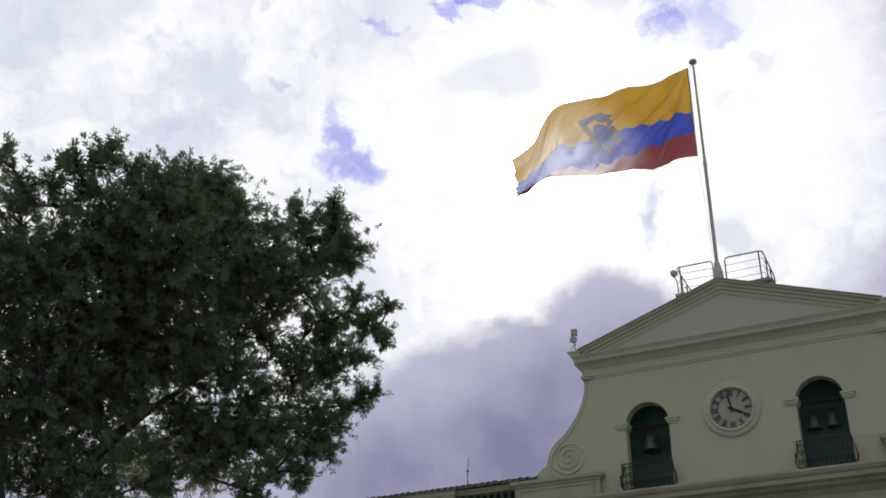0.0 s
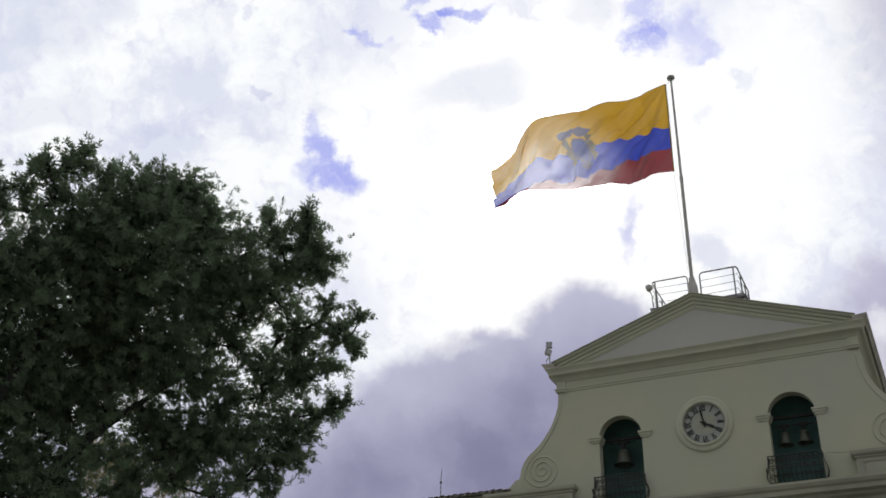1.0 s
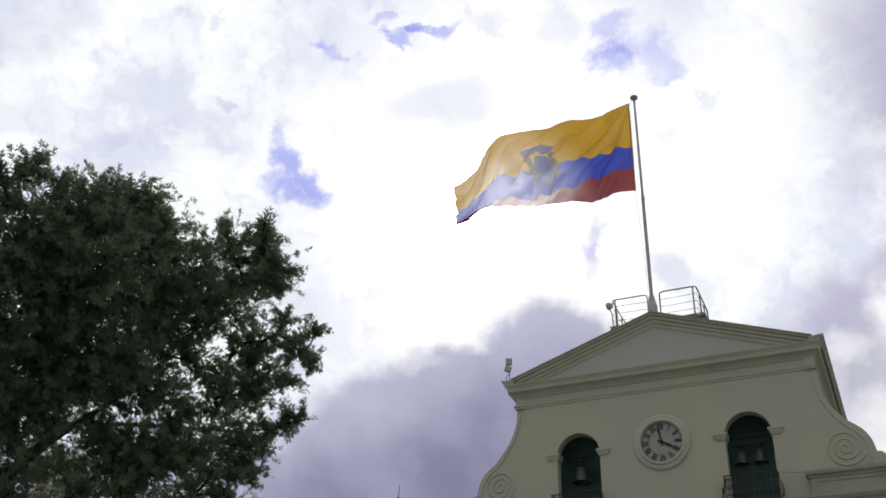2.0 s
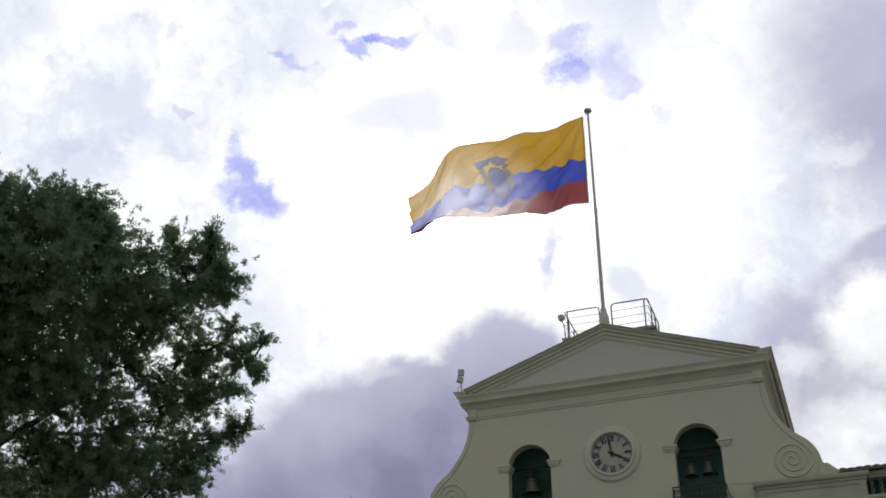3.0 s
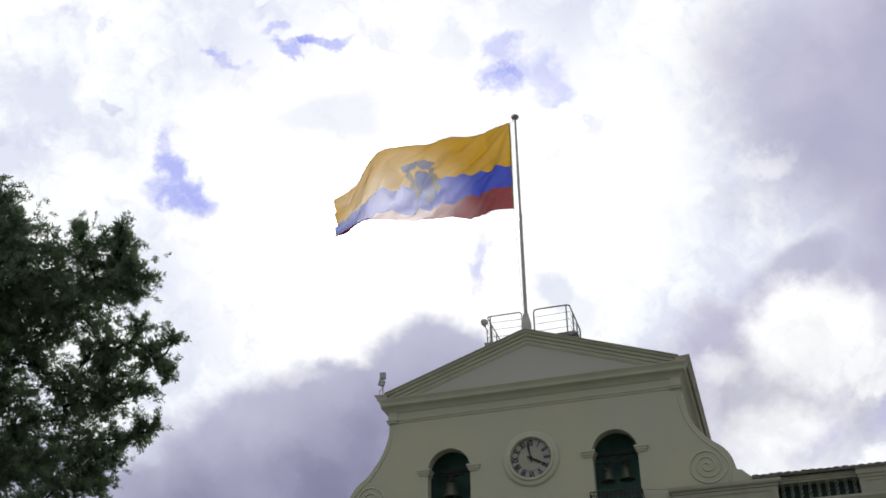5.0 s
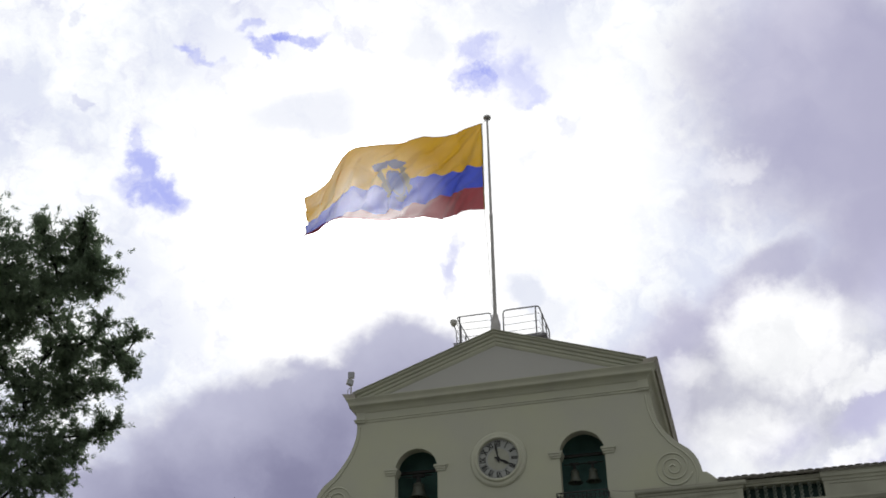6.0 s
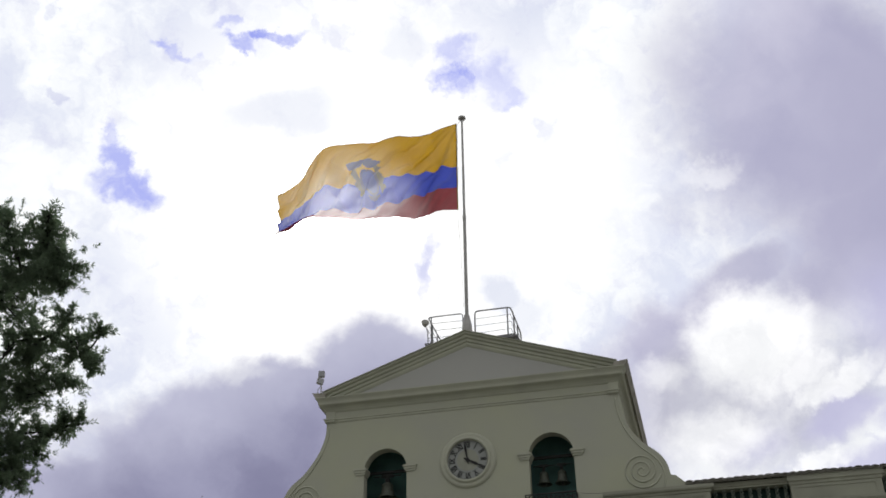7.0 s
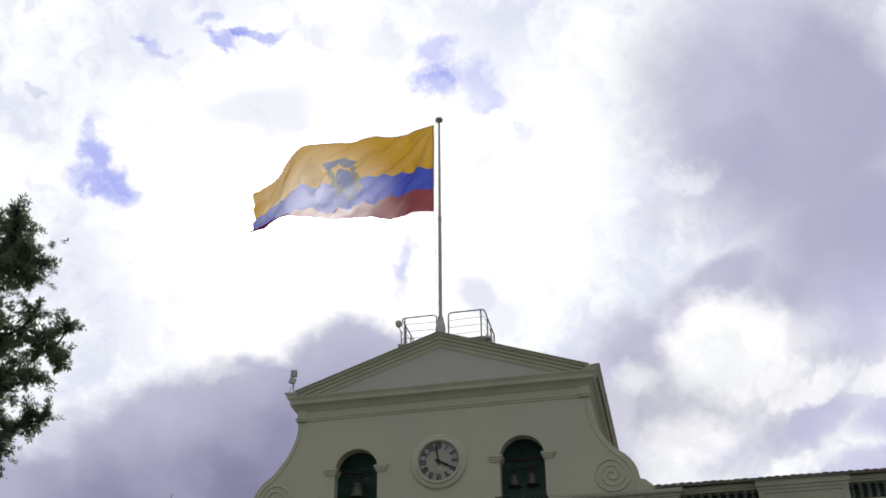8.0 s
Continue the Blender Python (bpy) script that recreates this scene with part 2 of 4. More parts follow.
def cloth(name, base, through_light, thin=0.70):
    """Thin woven cloth that lets light through, clearer by the factor thin at its fly end to imitate sun glare."""
    m = bpy.data.materials.new(name)
    m.use_nodes = True
    t = m.node_tree
    t.nodes.clear()
    out = t.nodes.new("ShaderNodeOutputMaterial")
    mix = t.nodes.new("ShaderNodeMixShader")
    mix.inputs[0].default_value = through_light
    dif, tra = t.nodes.new("ShaderNodeBsdfDiffuse"), t.nodes.new("ShaderNodeBsdfTranslucent")
    co = t.nodes.new("ShaderNodeTexCoord").outputs["Object"]
    n = t.nodes.new("ShaderNodeTexNoise")
    n.inputs["Scale"].default_value = 2.0
    t.links.new(co, n.inputs["Vector"])
    c = t.nodes.new("ShaderNodeMix")
    c.data_type = "RGBA"
    c.inputs[6].default_value = (*base, 1)
    c.inputs[7].default_value = (*(v * 0.8 for v in base), 1)
    t.links.new(n.outputs["Fac"], c.inputs[0])
    for sh in (dif, tra):
        t.links.new(c.outputs[2], sh.inputs["Color"])
    t.links.new(dif.outputs[0], mix.inputs[1])
    t.links.new(tra.outputs[0], mix.inputs[2])
    gaps, weave = t.nodes.new("ShaderNodeMixShader"), t.nodes.new("ShaderNodeBsdfTransparent")
    # streaks along the folds, more see-through, that imitate the uneven wash of sunlight
    turned = t.nodes.new("ShaderNodeMapping")
    turned.vector_type = "TEXTURE"
    turned.inputs["Rotation"].default_value, turned.inputs["Scale"].default_value = (0, radians(-42), 0), (2.4, 1.0, 0.42)
    t.links.new(co, turned.inputs["Vector"])
    wash_streaks = t.nodes.new("ShaderNodeTexNoise")
    wash_streaks.inputs["Scale"].default_value, wash_streaks.inputs["Detail"].default_value = 1.3, 4.0
    t.links.new(turned.outputs[0], wash_streaks.inputs["Vector"])
    open_weave = t.nodes.new("ShaderNodeMapRange")
    for i, v in ((1, 0.35), (2, 0.66), (3, 0.034), (4, 0.074)):
        open_weave.inputs[i].default_value = v
    t.links.new(wash_streaks.outputs["Fac"], open_weave.inputs[0])
    # sun glare put into the cloth: its see-through share changes towards the fly
    place = t.nodes.new("ShaderNodeSeparateXYZ")
    t.links.new(co, place.inputs[0])
    fly_glare = t.nodes.new("ShaderNodeMapRange")
    fly_glare.interpolation_type = "SMOOTHSTEP"
    for i, v in ((1, -0.6), (2, -4.6), (3, 0.55), (4, thin)):
        fly_glare.inputs[i].default_value = v
    t.links.new(place.outputs["X"], fly_glare.inputs[0])
    glare_gaps = t.nodes.new("ShaderNodeMath")
    glare_gaps.operation = "MULTIPLY"
    t.links.new(open_weave.outputs[0], glare_gaps.inputs[0])
    t.links.new(fly_glare.outputs[0], glare_gaps.inputs[1])
    t.links.new(glare_gaps.outputs[0], gaps.inputs[0])
    t.links.new(mix.outputs[0], gaps.inputs[1])
    t.links.new(weave.outputs[0], gaps.inputs[2])
    t.links.new(gaps.outputs[0], out.inputs[0])
    return m


def leafy(name, dark, light, through_light=0.3):
    """Leaves: each leaf takes its own shade, with a little light through it."""
    m = bpy.data.materials.new(name)
    m.use_nodes = True
    t = m.node_tree
    b = t.nodes["Principled BSDF"]
    b.inputs["Roughness"].default_value = 0.6
    b.inputs["Specular IOR Level"].default_value = 0.3
    geo = t.nodes.new("ShaderNodeNewGeometry")
    c = t.nodes.new("ShaderNodeMix")
    c.data_type = "RGBA"
    c.inputs[6].default_value, c.inputs[7].default_value = (*dark, 1), (*light, 1)
    t.links.new(geo.outputs["Random Per Island"], c.inputs[0])
    t.links.new(c.outputs[2], b.inputs["Base Color"])
    tra = t.nodes.new("ShaderNodeBsdfTranslucent")
    t.links.new(c.outputs[2], tra.inputs["Color"])
    mix = t.nodes.new("ShaderNodeMixShader")
    mix.inputs[0].default_value = through_light
    t.links.new(b.outputs[0], mix.inputs[1])
    t.links.new(tra.outputs[0], mix.inputs[2])
    t.links.new(mix.outputs[0], t.nodes["Material Output"].inputs[0])
    return m


PLASTER = material("cream_plaster", (0.368, 0.380, 0.278), 0.88, vary=0.08, scale=0.42, fine=45, bump=0.2, second=(0.330, 0.335, 0.298), streaks=0.0)
GABLE_GREY = material("grey_plaster", (0.375, 0.378, 0.352), 0.88, vary=0.08, scale=0.7, fine=45, bump=0.2, second=(0.358, 0.360, 0.345))
TRIM = material("cream_trim", (0.390, 0.400, 0.312), 0.85, vary=0.09, scale=1.5, fine=50, bump=0.25, second=(0.325, 0.333, 0.272), streaks=0.0)
DIRTY = material("weathered_ledge", (0.332, 0.315, 0.268), 0.9, vary=0.2, scale=2.5, fine=40, bump=0.4, second=(0.205, 0.197, 0.165))
INSIDE = material("belfry_inside", (0.085, 0.190, 0.172), 0.9, vary=0.25, scale=1.5, fine=30)
IRON = material("black_wrought_iron", (0.024, 0.024, 0.026), 0.38, 0.4, vary=0.2, scale=8, fine=90, bump=0.15)
BRONZE = material("old_bronze", (0.059, 0.062, 0.046), 0.6, 0.3, vary=0.25, scale=6, fine=60, second=(0.08, 0.10, 0.08))
TIMBER = material("dark_timber", (0.009, 0.011, 0.009), 0.8, vary=0.3, scale=4, fine=40)
GREEN = material("dark_green_paint", (0.012, 0.042, 0.036), 0.8, vary=0.2, scale=4, fine=40)
STEEL = material("grey_painted_steel", (0.16, 0.16, 0.165), 0.45, 0.5, vary=0.12, scale=6, fine=80, bump=0.1)
POLE = material("galvanised_pole", (0.32, 0.315, 0.30), 0.4, 0.6, vary=0.15, scale=3, fine=60, bump=0.1)
LAMP_GREY = material("lamp_housing", (0.30, 0.295, 0.265), 0.5, 0.3, vary=0.15, scale=8, fine=80, bump=0.1)
GLASS_GREY = material("lamp_glass", (0.30, 0.31, 0.33), 0.12, 0.0, vary=0.05, bump=0.0)
DIAL = material("clock_dial", (0.275, 0.29, 0.275), 0.9, vary=0.06, scale=4, fine=50, bump=0.05)
DIAL_CORE = material("clock_dial_centre", (0.295, 0.305, 0.25), 0.9, vary=0.08, scale=5, fine=50, bump=0.05)
INK = material("black_enamel", (0.012, 0.012, 0.013), 0.8, vary=0.1, bump=0.0)
TILE = material("clay_tile", (0.185, 0.175, 0.15), 0.85, vary=0.3, scale=4, fine=40, bump=0.5, second=(0.105, 0.10, 0.085), per_object=0.6)
# a darker trim for the lower cornice, dentils, pedestals and parapets
DARK_TRIM = material("dark_trim", (0.31, 0.317, 0.25), 0.88, vary=0.12, scale=1.2, fine=50, bump=0.3, second=(0.225, 0.228, 0.185), streaks=0.0)
MORTAR = material("lime_mortar", (0.30, 0.29, 0.25), 0.9, vary=0.2, scale=5, fine=40, bump=0.4)
BARK = material("grey_bark", (0.019, 0.021, 0.019), 0.9, vary=0.3, scale=5, fine=30, bump=0.8)
# dark green balusters; the pale blotches are glints put into the colour
GLINT_GREEN = material("green_with_painted_glints", (0.24, 0.27, 0.23), 0.45, vary=0.5, scale=14, fine=40, second=(0.05, 0.075, 0.06))
ROPE = material("white_rope", (0.6, 0.6, 0.58), 0.9, vary=0.1, bump=0.1)
PAVING = material("stone_paving", (0.20, 0.195, 0.175), 0.85, vary=0.2, scale=0.8, fine=12, bump=0.3)
YELLOW = cloth("yellow_cloth", (0.50, 0.285, 0.004), 0.30)
BLUE = cloth("blue_cloth", (0.022, 0.048, 0.43), 0.32, 0.80)
RED = cloth("red_cloth", (0.21, 0.022, 0.03), 0.32, 1.25)
HEM = cloth("hem_cloth", (0.30, 0.21, 0.04), 0.22)
CREST_DARK = cloth("crest_dark", (0.085, 0.085, 0.17), 0.30)
CREST_BLUE = cloth("crest_blue", (0.06, 0.085, 0.30), 0.30)
CREST_GOLD = cloth("crest_gold", (0.14, 0.115, 0.07), 0.30)
LEAF = leafy("leaf", (0.096, 0.140, 0.086), (0.126, 0.178, 0.108), 0.36)
PALE_LEAF = leafy("pale_leaf", (0.15, 0.135, 0.08), (0.26, 0.23, 0.14), 0.4)


# ---- building helpers ----
def part(name, bm, mat, parent=None, label="", smooth=False):
    """Links a bmesh as one mesh object, under parent if there is one."""
    bmesh.ops.recalc_face_normals(bm, faces=bm.faces[:])
    me = bpy.data.meshes.new(name)
    bm.to_mesh(me)
    bm.free()
    me.materials.append(mat)
    if smooth:
        me.polygons.foreach_set("use_smooth", [True] * len(me.polygons))
    ob = new(name, me)
    ob.parent = parent
    if label:
        tagged(ob, label)
    return ob


def box(bm, x0, x1, y0, y1, z0, z1, bevel=0.0):
    r = bmesh.ops.create_cube(bm, size=1)
    for v in r["verts"]:
        v.co = Vector((x0 + (v.co.x + 0.5) * (x1 - x0), y0 + (v.co.y + 0.5) * (y1 - y0), z0 + (v.co.z + 0.5) * (z1 - z0)))
    if bevel:
        bmesh.ops.bevel(bm, geom=list({e for v in r["verts"] for e in v.link_edges}), offset=bevel, segments=2, affect="EDGES")
    return bm


def tube(bm, points, r, sides=8, r_end=None, closed_ends=True):
    """A round bar along points; it tapers to r_end."""
    pts = [Vector(p) for p in points]
    rings, side = [], None
    for i, p in enumerate(pts):
        d = (pts[min(i + 1, len(pts) - 1)] - pts[max(i - 1, 0)]).normalized()
        if side is None:
            side = d.orthogonal().normalized()
        side = (side - d * side.dot(d)).normalized()
        other = d.cross(side)
        rr = r if r_end is None else r + (r_end - r) * i / (len(pts) - 1)
        rings.append([bm.verts.new(p + (side * math.cos(a) + other * math.sin(a)) * rr) for a in (2 * math.pi * k / sides for k in range(sides))])
    for a, b in zip(rings, rings[1:]):
        for k in range(sides):
            bm.faces.new((a[k], a[(k + 1) % sides], b[(k + 1) % sides], b[k]))
    if closed_ends:
        bm.faces.new(rings[0][::-1])
        bm.faces.new(rings[-1])
    return bm


def lathe(bm, profile, sides=24, at=(0, 0, 0)):
    """A turned shape round the vertical: rows of radius and height."""
    rings = []
    for r, z in profile:
        rings.append([bm.verts.new((at[0] + r * math.cos(a), at[1] + r * math.sin(a), at[2] + z)) for a in (2 * math.pi * k / sides for k in range(sides))])
    for a, b in zip(rings, rings[1:]):
        for k in range(sides):
            bm.faces.new((a[k], a[(k + 1) % sides], b[(k + 1) % sides], b[k]))
    bm.faces.new(rings[0][::-1])
    bm.faces.new(rings[-1])
    return bm


def plate(bm, loops, y0, y1):
    """A slab with holes: closed outlines in x and z, the first one round the rest."""
    from mathutils.geometry import tessellate_polygon
    tris = tessellate_polygon([[Vector((x, z, 0)) for x, z in lp] for lp in loops])
    front = [[bm.verts.new((x, y0, z)) for x, z in lp] for lp in loops]
    rear = [[bm.verts.new((x, y1, z)) for x, z in lp] for lp in loops]
    f, r = sum(front, []), sum(rear, [])
    for a, b, c in tris:
        bm.faces.new((f[a], f[b], f[c]))
        bm.faces.new((r[c], r[b], r[a]))
    for fl, rl in zip(front, rear):
        for k in range(len(fl)):
            j = (k + 1) % len(fl)
            bm.faces.new((fl[k], fl[j], rl[j], rl[k]))
    return bm


def moulding(bm, profile, plan):
    """A moulding along a line in plan, mitred at its corners: rows of projection and height. It projects to the line's right."""
    pts = [Vector(p) for p in plan]
    rings = []
    for i, p in enumerate(pts):
        dirs = []
        if i > 0:
            dirs.append((p - pts[i - 1]).normalized())
        if i < len(pts) - 1:
            dirs.append((pts[i + 1] - p).normalized())
        normals = [Vector((d.y, -d.x)) for d in dirs]
        m = sum(normals, Vector((0, 0)))
        m = m / max(m.dot(normals[0]), 0.2)
        rings.append([bm.verts.new((p.x + m.x * o, p.y + m.y * o, z)) for o, z in profile])
    n = len(profile)
    for a, b in zip(rings, rings[1:]):
        for k in range(n):
            bm.faces.new((a[k], a[(k + 1) % n], b[(k + 1) % n], b[k]))
    bm.faces.new(rings[0][::-1])
    bm.faces.new(rings[-1])
    return bm


def arch(cx, half, sill, spring, steps=20):
    """The outline of a round-arched opening."""
    pts = [(cx - half, sill), (cx - half, spring)]
    pts += [(cx - half * math.cos(math.pi * k / steps), spring + half * math.sin(math.pi * k / steps)) for k in range(1, steps)]
    return pts + [(cx + half, spring), (cx + half, sill)]


def smooth_line(points, steps=6):
    """A Catmull-Rom curve through points."""
    p = [Vector(q) for q in points]
    p = [2 * p[0] - p[1]] + p + [2 * p[-1] - p[-2]]
    out = []
    for i in range(1, len(p) - 2):
        a, b, c, d = p[i - 1:i + 3]
        for k in range(steps):
            t = k / steps
            out.append(0.5 * (2 * b + (c - a) * t + (2 * a - 5 * b + 4 * c - d) * t * t + (3 * b - a - 3 * c + d) * t ** 3))
    return out + [p[-2]]


# ---- ground ----
bm = bmesh.new()
bmesh.ops.create_grid(bm, x_segments=8, y_segments=8, size=3000)
tagged(part("ground", bm, PAVING), "grey stone paving of the open square", "ground", kind="structure")

# ---- palace: gable wall ----
palace = tagged(new("palace"), "cream plastered colonial palace with a belfry gable and tiled wings", "building")
HALF, TIP, FRONT = 4.23, 4.52, -0.45
APEX, SLOPE = 16.32, 0.343
OPENINGS, OPEN_HALF, SILL, SPRING = (-2.43, 2.27), 0.62, 10.55, 12.45

FLARE = [(HALF, 14.05), (4.27, 13.58), (4.45, 13.04), (4.80, 12.54), (5.16, 12.23), (5.36, 11.93), (5.45, 11.57)]
flare = [(v.x, v.y) for v in smooth_line(FLARE, 5)]
right_side = [(HALF, 14.7)] + flare + [(5.56, 11.55), (5.82, 11.31), (6.0, 11.14), (6.0, 10.3)]
def lean(x, z):
    """The gable's lower part sits a little to one side of its peak."""
    return x - 0.045 * min(1.0, max(0.0, (13.6 - z) / 0.8))


outline = [(lean(x, z), z) for x, z in right_side] + [(lean(-x, z) + 0.02, z) for x, z in right_side[::-1]]
outline = [(-0.0, APEX - 0.12)] + outline
bm = bmesh.new()
plate(bm, [outline, *(arch(x, OPEN_HALF, SILL, SPRING) for x in OPENINGS)], 0.0, 0.32)
part("gable_wall", bm, PLASTER, palace)

# greyer plaster in the pediment, a thin coat on the wall
bm = bmesh.new()
plate(bm, [[(-3.95, 14.74), (3.95, 14.74), (0.0, 16.09)]], -0.006, 0.0)
part("tympanum", bm, GABLE_GREY, palace, "paler, greyer plaster")

# the block behind the gable, hollow behind the openings
bm = bmesh.new()
box(bm, -HALF + 0.02, -HALF + 0.4, 0.33, 12, 9.6, 14.5)
box(bm, HALF - 0.4, HALF - 0.02, 0.33, 12, 9.6, 14.5)
box(bm, -HALF + 0.4, HALF - 0.4, 11.6, 12, 9.6, 14.5)
part("tower_walls", bm, PLASTER, palace)
for name, y0, y1, z0, z1 in (("belfry_back", 1.1, 1.2, 10.4, 14.2), ("belfry_ceiling", 0.33, 1.2, 14.2, 14.3), ("belfry_floor", 0.33, 1.2, 10.3, 10.4)):
    bm = bmesh.new()
    box(bm, -HALF + 0.41, HALF - 0.41, y0, y1, z0, z1)
    part(name, bm, INSIDE, palace)
bm = bmesh.new()
for s in (-1, 1):
    a = [bm.verts.new(p) for p in ((s * TIP, 0.1, APEX - SLOPE * TIP - 0.03), (0, 0.1, APEX - 0.03), (0, 12.3, APEX - 0.03), (s * TIP, 12.3, APEX - SLOPE * TIP - 0.03))]
    b = [bm.verts.new(v.co - Vector((0, 0, 0.14))) for v in a]
    bm.faces.new(a), bm.faces.new(b[::-1])
    for k in range(4):
        bm.faces.new((a[k], a[(k + 1) % 4], b[(k + 1) % 4], b[k]))
part("gable_roof", bm, DIRTY, palace)

# corner pilaster strips
for s in (-1, 1):
    bm = bmesh.new()
    x0, x1 = sorted((s * 3.97, s * (HALF + 0.015)))
    box(bm, x0, x1, -0.028, 0.0, 14.13, 14.36, 0.006)
    part("pilaster_head", bm, TRIM, palace)

# frieze bead
bm = bmesh.new()
bead = [(0, 14.01), (0.022, 14.025), (0.030, 14.05), (0.022, 14.075), (0.050, 14.09), (0.050, 14.12), (0, 14.13)]
moulding(bm, bead, [(-3.97, 0), (3.97, 0)])
part("frieze_bead", bm, TRIM, palace)
for s in (-1, 1):
    bm = bmesh.new()
    x0, x1 = sorted((s * 3.97, s * (HALF + 0.01)))
    plan = [(x0, 0), (x0, -0.045), (x1, -0.045), (x1, 0.4)] if s > 0 else [(x0, 0.4), (x0, -0.045), (x1, -0.045), (x1, 0)]
    moulding(bm, bead, plan)
    part("pilaster_bead", bm, TRIM, palace)

# main cornice round three sides
bm = bmesh.new()
crown = [(0.000, 14.330), (0.030, 14.350), (0.055, 14.395), (0.095, 14.440), (0.140, 14.470), (0.215, 14.500), (0.232, 14.520), (0.240, 14.575), (0.258, 14.615), (0.290, 14.660), (0.317, 14.695), (0.317, 14.715), (0.000, 14.680)]
moulding(bm, crown, [(-HALF + 0.04, 12), (-HALF + 0.04, 0), (HALF - 0.04, 0), (HALF - 0.04, 12)])
part("main_cornice", bm, TRIM, palace)
lip = [(0.015, 14.665), (0.296, 14.700), (0.330, 14.740), (0.378, 14.815), (0.410, 14.862), (0.410, 14.876), (0.015, 14.840)]
for plan in ([(HALF - 0.04, -0.31), (HALF - 0.04, 12)], [(-HALF + 0.04, 12), (-HALF + 0.04, -0.31)]):
    bm = bmesh.new()
    moulding(bm, lip, plan)
    part("eave_lip", bm, DIRTY, palace, "weather-stained outer edge of the eaves")

# raking cornice
bm = bmesh.new()
rake = [(0.000, -0.365), (0.022, -0.350), (0.042, -0.305), (0.048, -0.295), (0.052, -0.232), (0.085, -0.218), (0.092, -0.205), (0.098, -0.135), (0.150, -0.115), (0.158, -0.100), (0.164, -0.045), (0.225, -0.022), (0.236, -0.010), (0.244, 0.030), (0.295, 0.045), (0.298, 0.061), (0.000, 0.020)]
for s in (-1, 1):
    rings = []
    for x in (0.0, 4.30):
        rings.append([bm.verts.new((s * x, -o, APEX - SLOPE * x + h)) for o, h in rake])
    n = len(rake)
    for k in range(n):
        bm.faces.new((rings[0][k], rings[0][(k + 1) % n], rings[1][(k + 1) % n], rings[1][k]))
    bm.faces.new(rings[1])
part("raking_cornice", bm, TRIM, palace)

# imposts of the arches
impost = [(0, 12.33), (0.03, 12.34), (0.035, 12.385), (0.06, 12.40), (0.065, 12.45), (0.09, 12.47), (0.09, 12.52), (0, 12.53)]
for cx in OPENINGS:
    for s in (-1, 1):
        bm = bmesh.new()
        inner, outer = cx + s * OPEN_HALF, cx + s * (OPEN_HALF + 0.21)
        plan = [(outer, 0.0), (outer, -0.002), (inner, -0.002), (inner, 0.32)]
        moulding(bm, impost, plan if s < 0 else plan[::-1])
        part("impost", bm, TRIM, palace)

# volutes on the shoulders
for s in (-1, 1):
    bm = bmesh.new()
    pts = []
    turns = 2.9
    for k in range(90):
        f = k / 89
        a = f * turns * 2 * math.pi + 0.3
        r = 0.04 + 0.47 * f
        pts.append((s * (4.72 + r * math.cos(a)) - 0.06, -0.006, 11.755 + r * math.sin(a)))
    tube(bm, pts, 0.024, 6)
    part("volute", bm, TRIM, palace, smooth=True)
    bm = bmesh.new()
    rim = smooth_line([(HALF - 0.10, 13.9), (4.16, 13.55), (4.34, 13.0), (4.69, 12.46), (5.03, 12.14), (5.22, 11.87), (5.30, 11.5), (5.22, 11.2)], 5)
    tube(bm, [(lean(s * v.x, v.y), -0.006, v.y) for v in rim], 0.022, 6)
    part("shoulder_bead", bm, TRIM, palace, smooth=True)

# pedestals under the volutes
for s in (-1, 1):
    bm = bmesh.new()
    x0, x1 = (-6.38, -3.84) if s < 0 else (3.70, 6.34)
    box(bm, x0, x1, -0.20, 0.5, 10.3, 11.02)
    moulding(bm, [(0, 10.95), (0.03, 10.97), (0.04, 11.02), (0.09, 11.04), (0.11, 11.08), (0.11, 11.15), (0, 11.17)], [(x0, 0.3), (x0, -0.2), (x1, -0.2), (x1, 0.3)])
    for a, b, lo, hi in ((x0 + 0.16, x1 - 0.16, 10.85, 10.885), (x0 + 0.16, x1 - 0.16, 10.50, 10.535),
                         (x0 + 0.16, x0 + 0.195, 10.535, 10.85), (x1 - 0.195, x1 - 0.16, 10.535, 10.85)):
        box(bm, a, b, -0.222, -0.2, lo, hi, 0.006)
    part("pedestal", bm, DARK_TRIM, palace)

# ---- palace: wings ----
bm = bmesh.new()
sill_profile = [(0.000, 9.55), (0.050, 9.57), (0.050, 9.82), (0.100, 9.86), (0.100, 9.99), (0.250, 10.04), (0.275, 10.10), (0.450, 10.13), (0.463, 10.24), (0.525, 10.28), (0.575, 10.36), (0.575, 10.42), (0.000, 10.46)]
moulding(bm, sill_profile, [(-19, -0.05), (19, -0.05)])
part("lower_cornice", bm, DARK_TRIM, palace)
bm = bmesh.new()
x = -3.9
while x < 3.9:
    box(bm, x, x + 0.045, -0.19, -0.15, 9.89, 9.96)
    x += 0.085
dentils = part("dentil_band", bm, DARK_TRIM, palace)
tagged(dentils, kind="stuff")
bm = bmesh.new()
box(bm, -19, 19, -0.05, 12, 0.0, 9.9)
part("palace_body", bm, PLASTER, palace)

baluster_bm = bmesh.new()
for j in range(2):
    pts = []
    for k in range(33):
        f = k / 32
        a = f * 2.2 * 2 * math.pi + j * math.pi
        pts.append((0.034 * math.cos(a), 0.036 * math.sin(a), 0.04 + 0.46 * f))
    tube(baluster_bm, pts, 0.019, 6)
box(baluster_bm, -0.045, 0.045, -0.045, 0.045, 0.0, 0.05)
box(baluster_bm, -0.045, 0.045, -0.045, 0.045, 0.49, 0.54)
baluster_me = bpy.data.meshes.new("baluster")
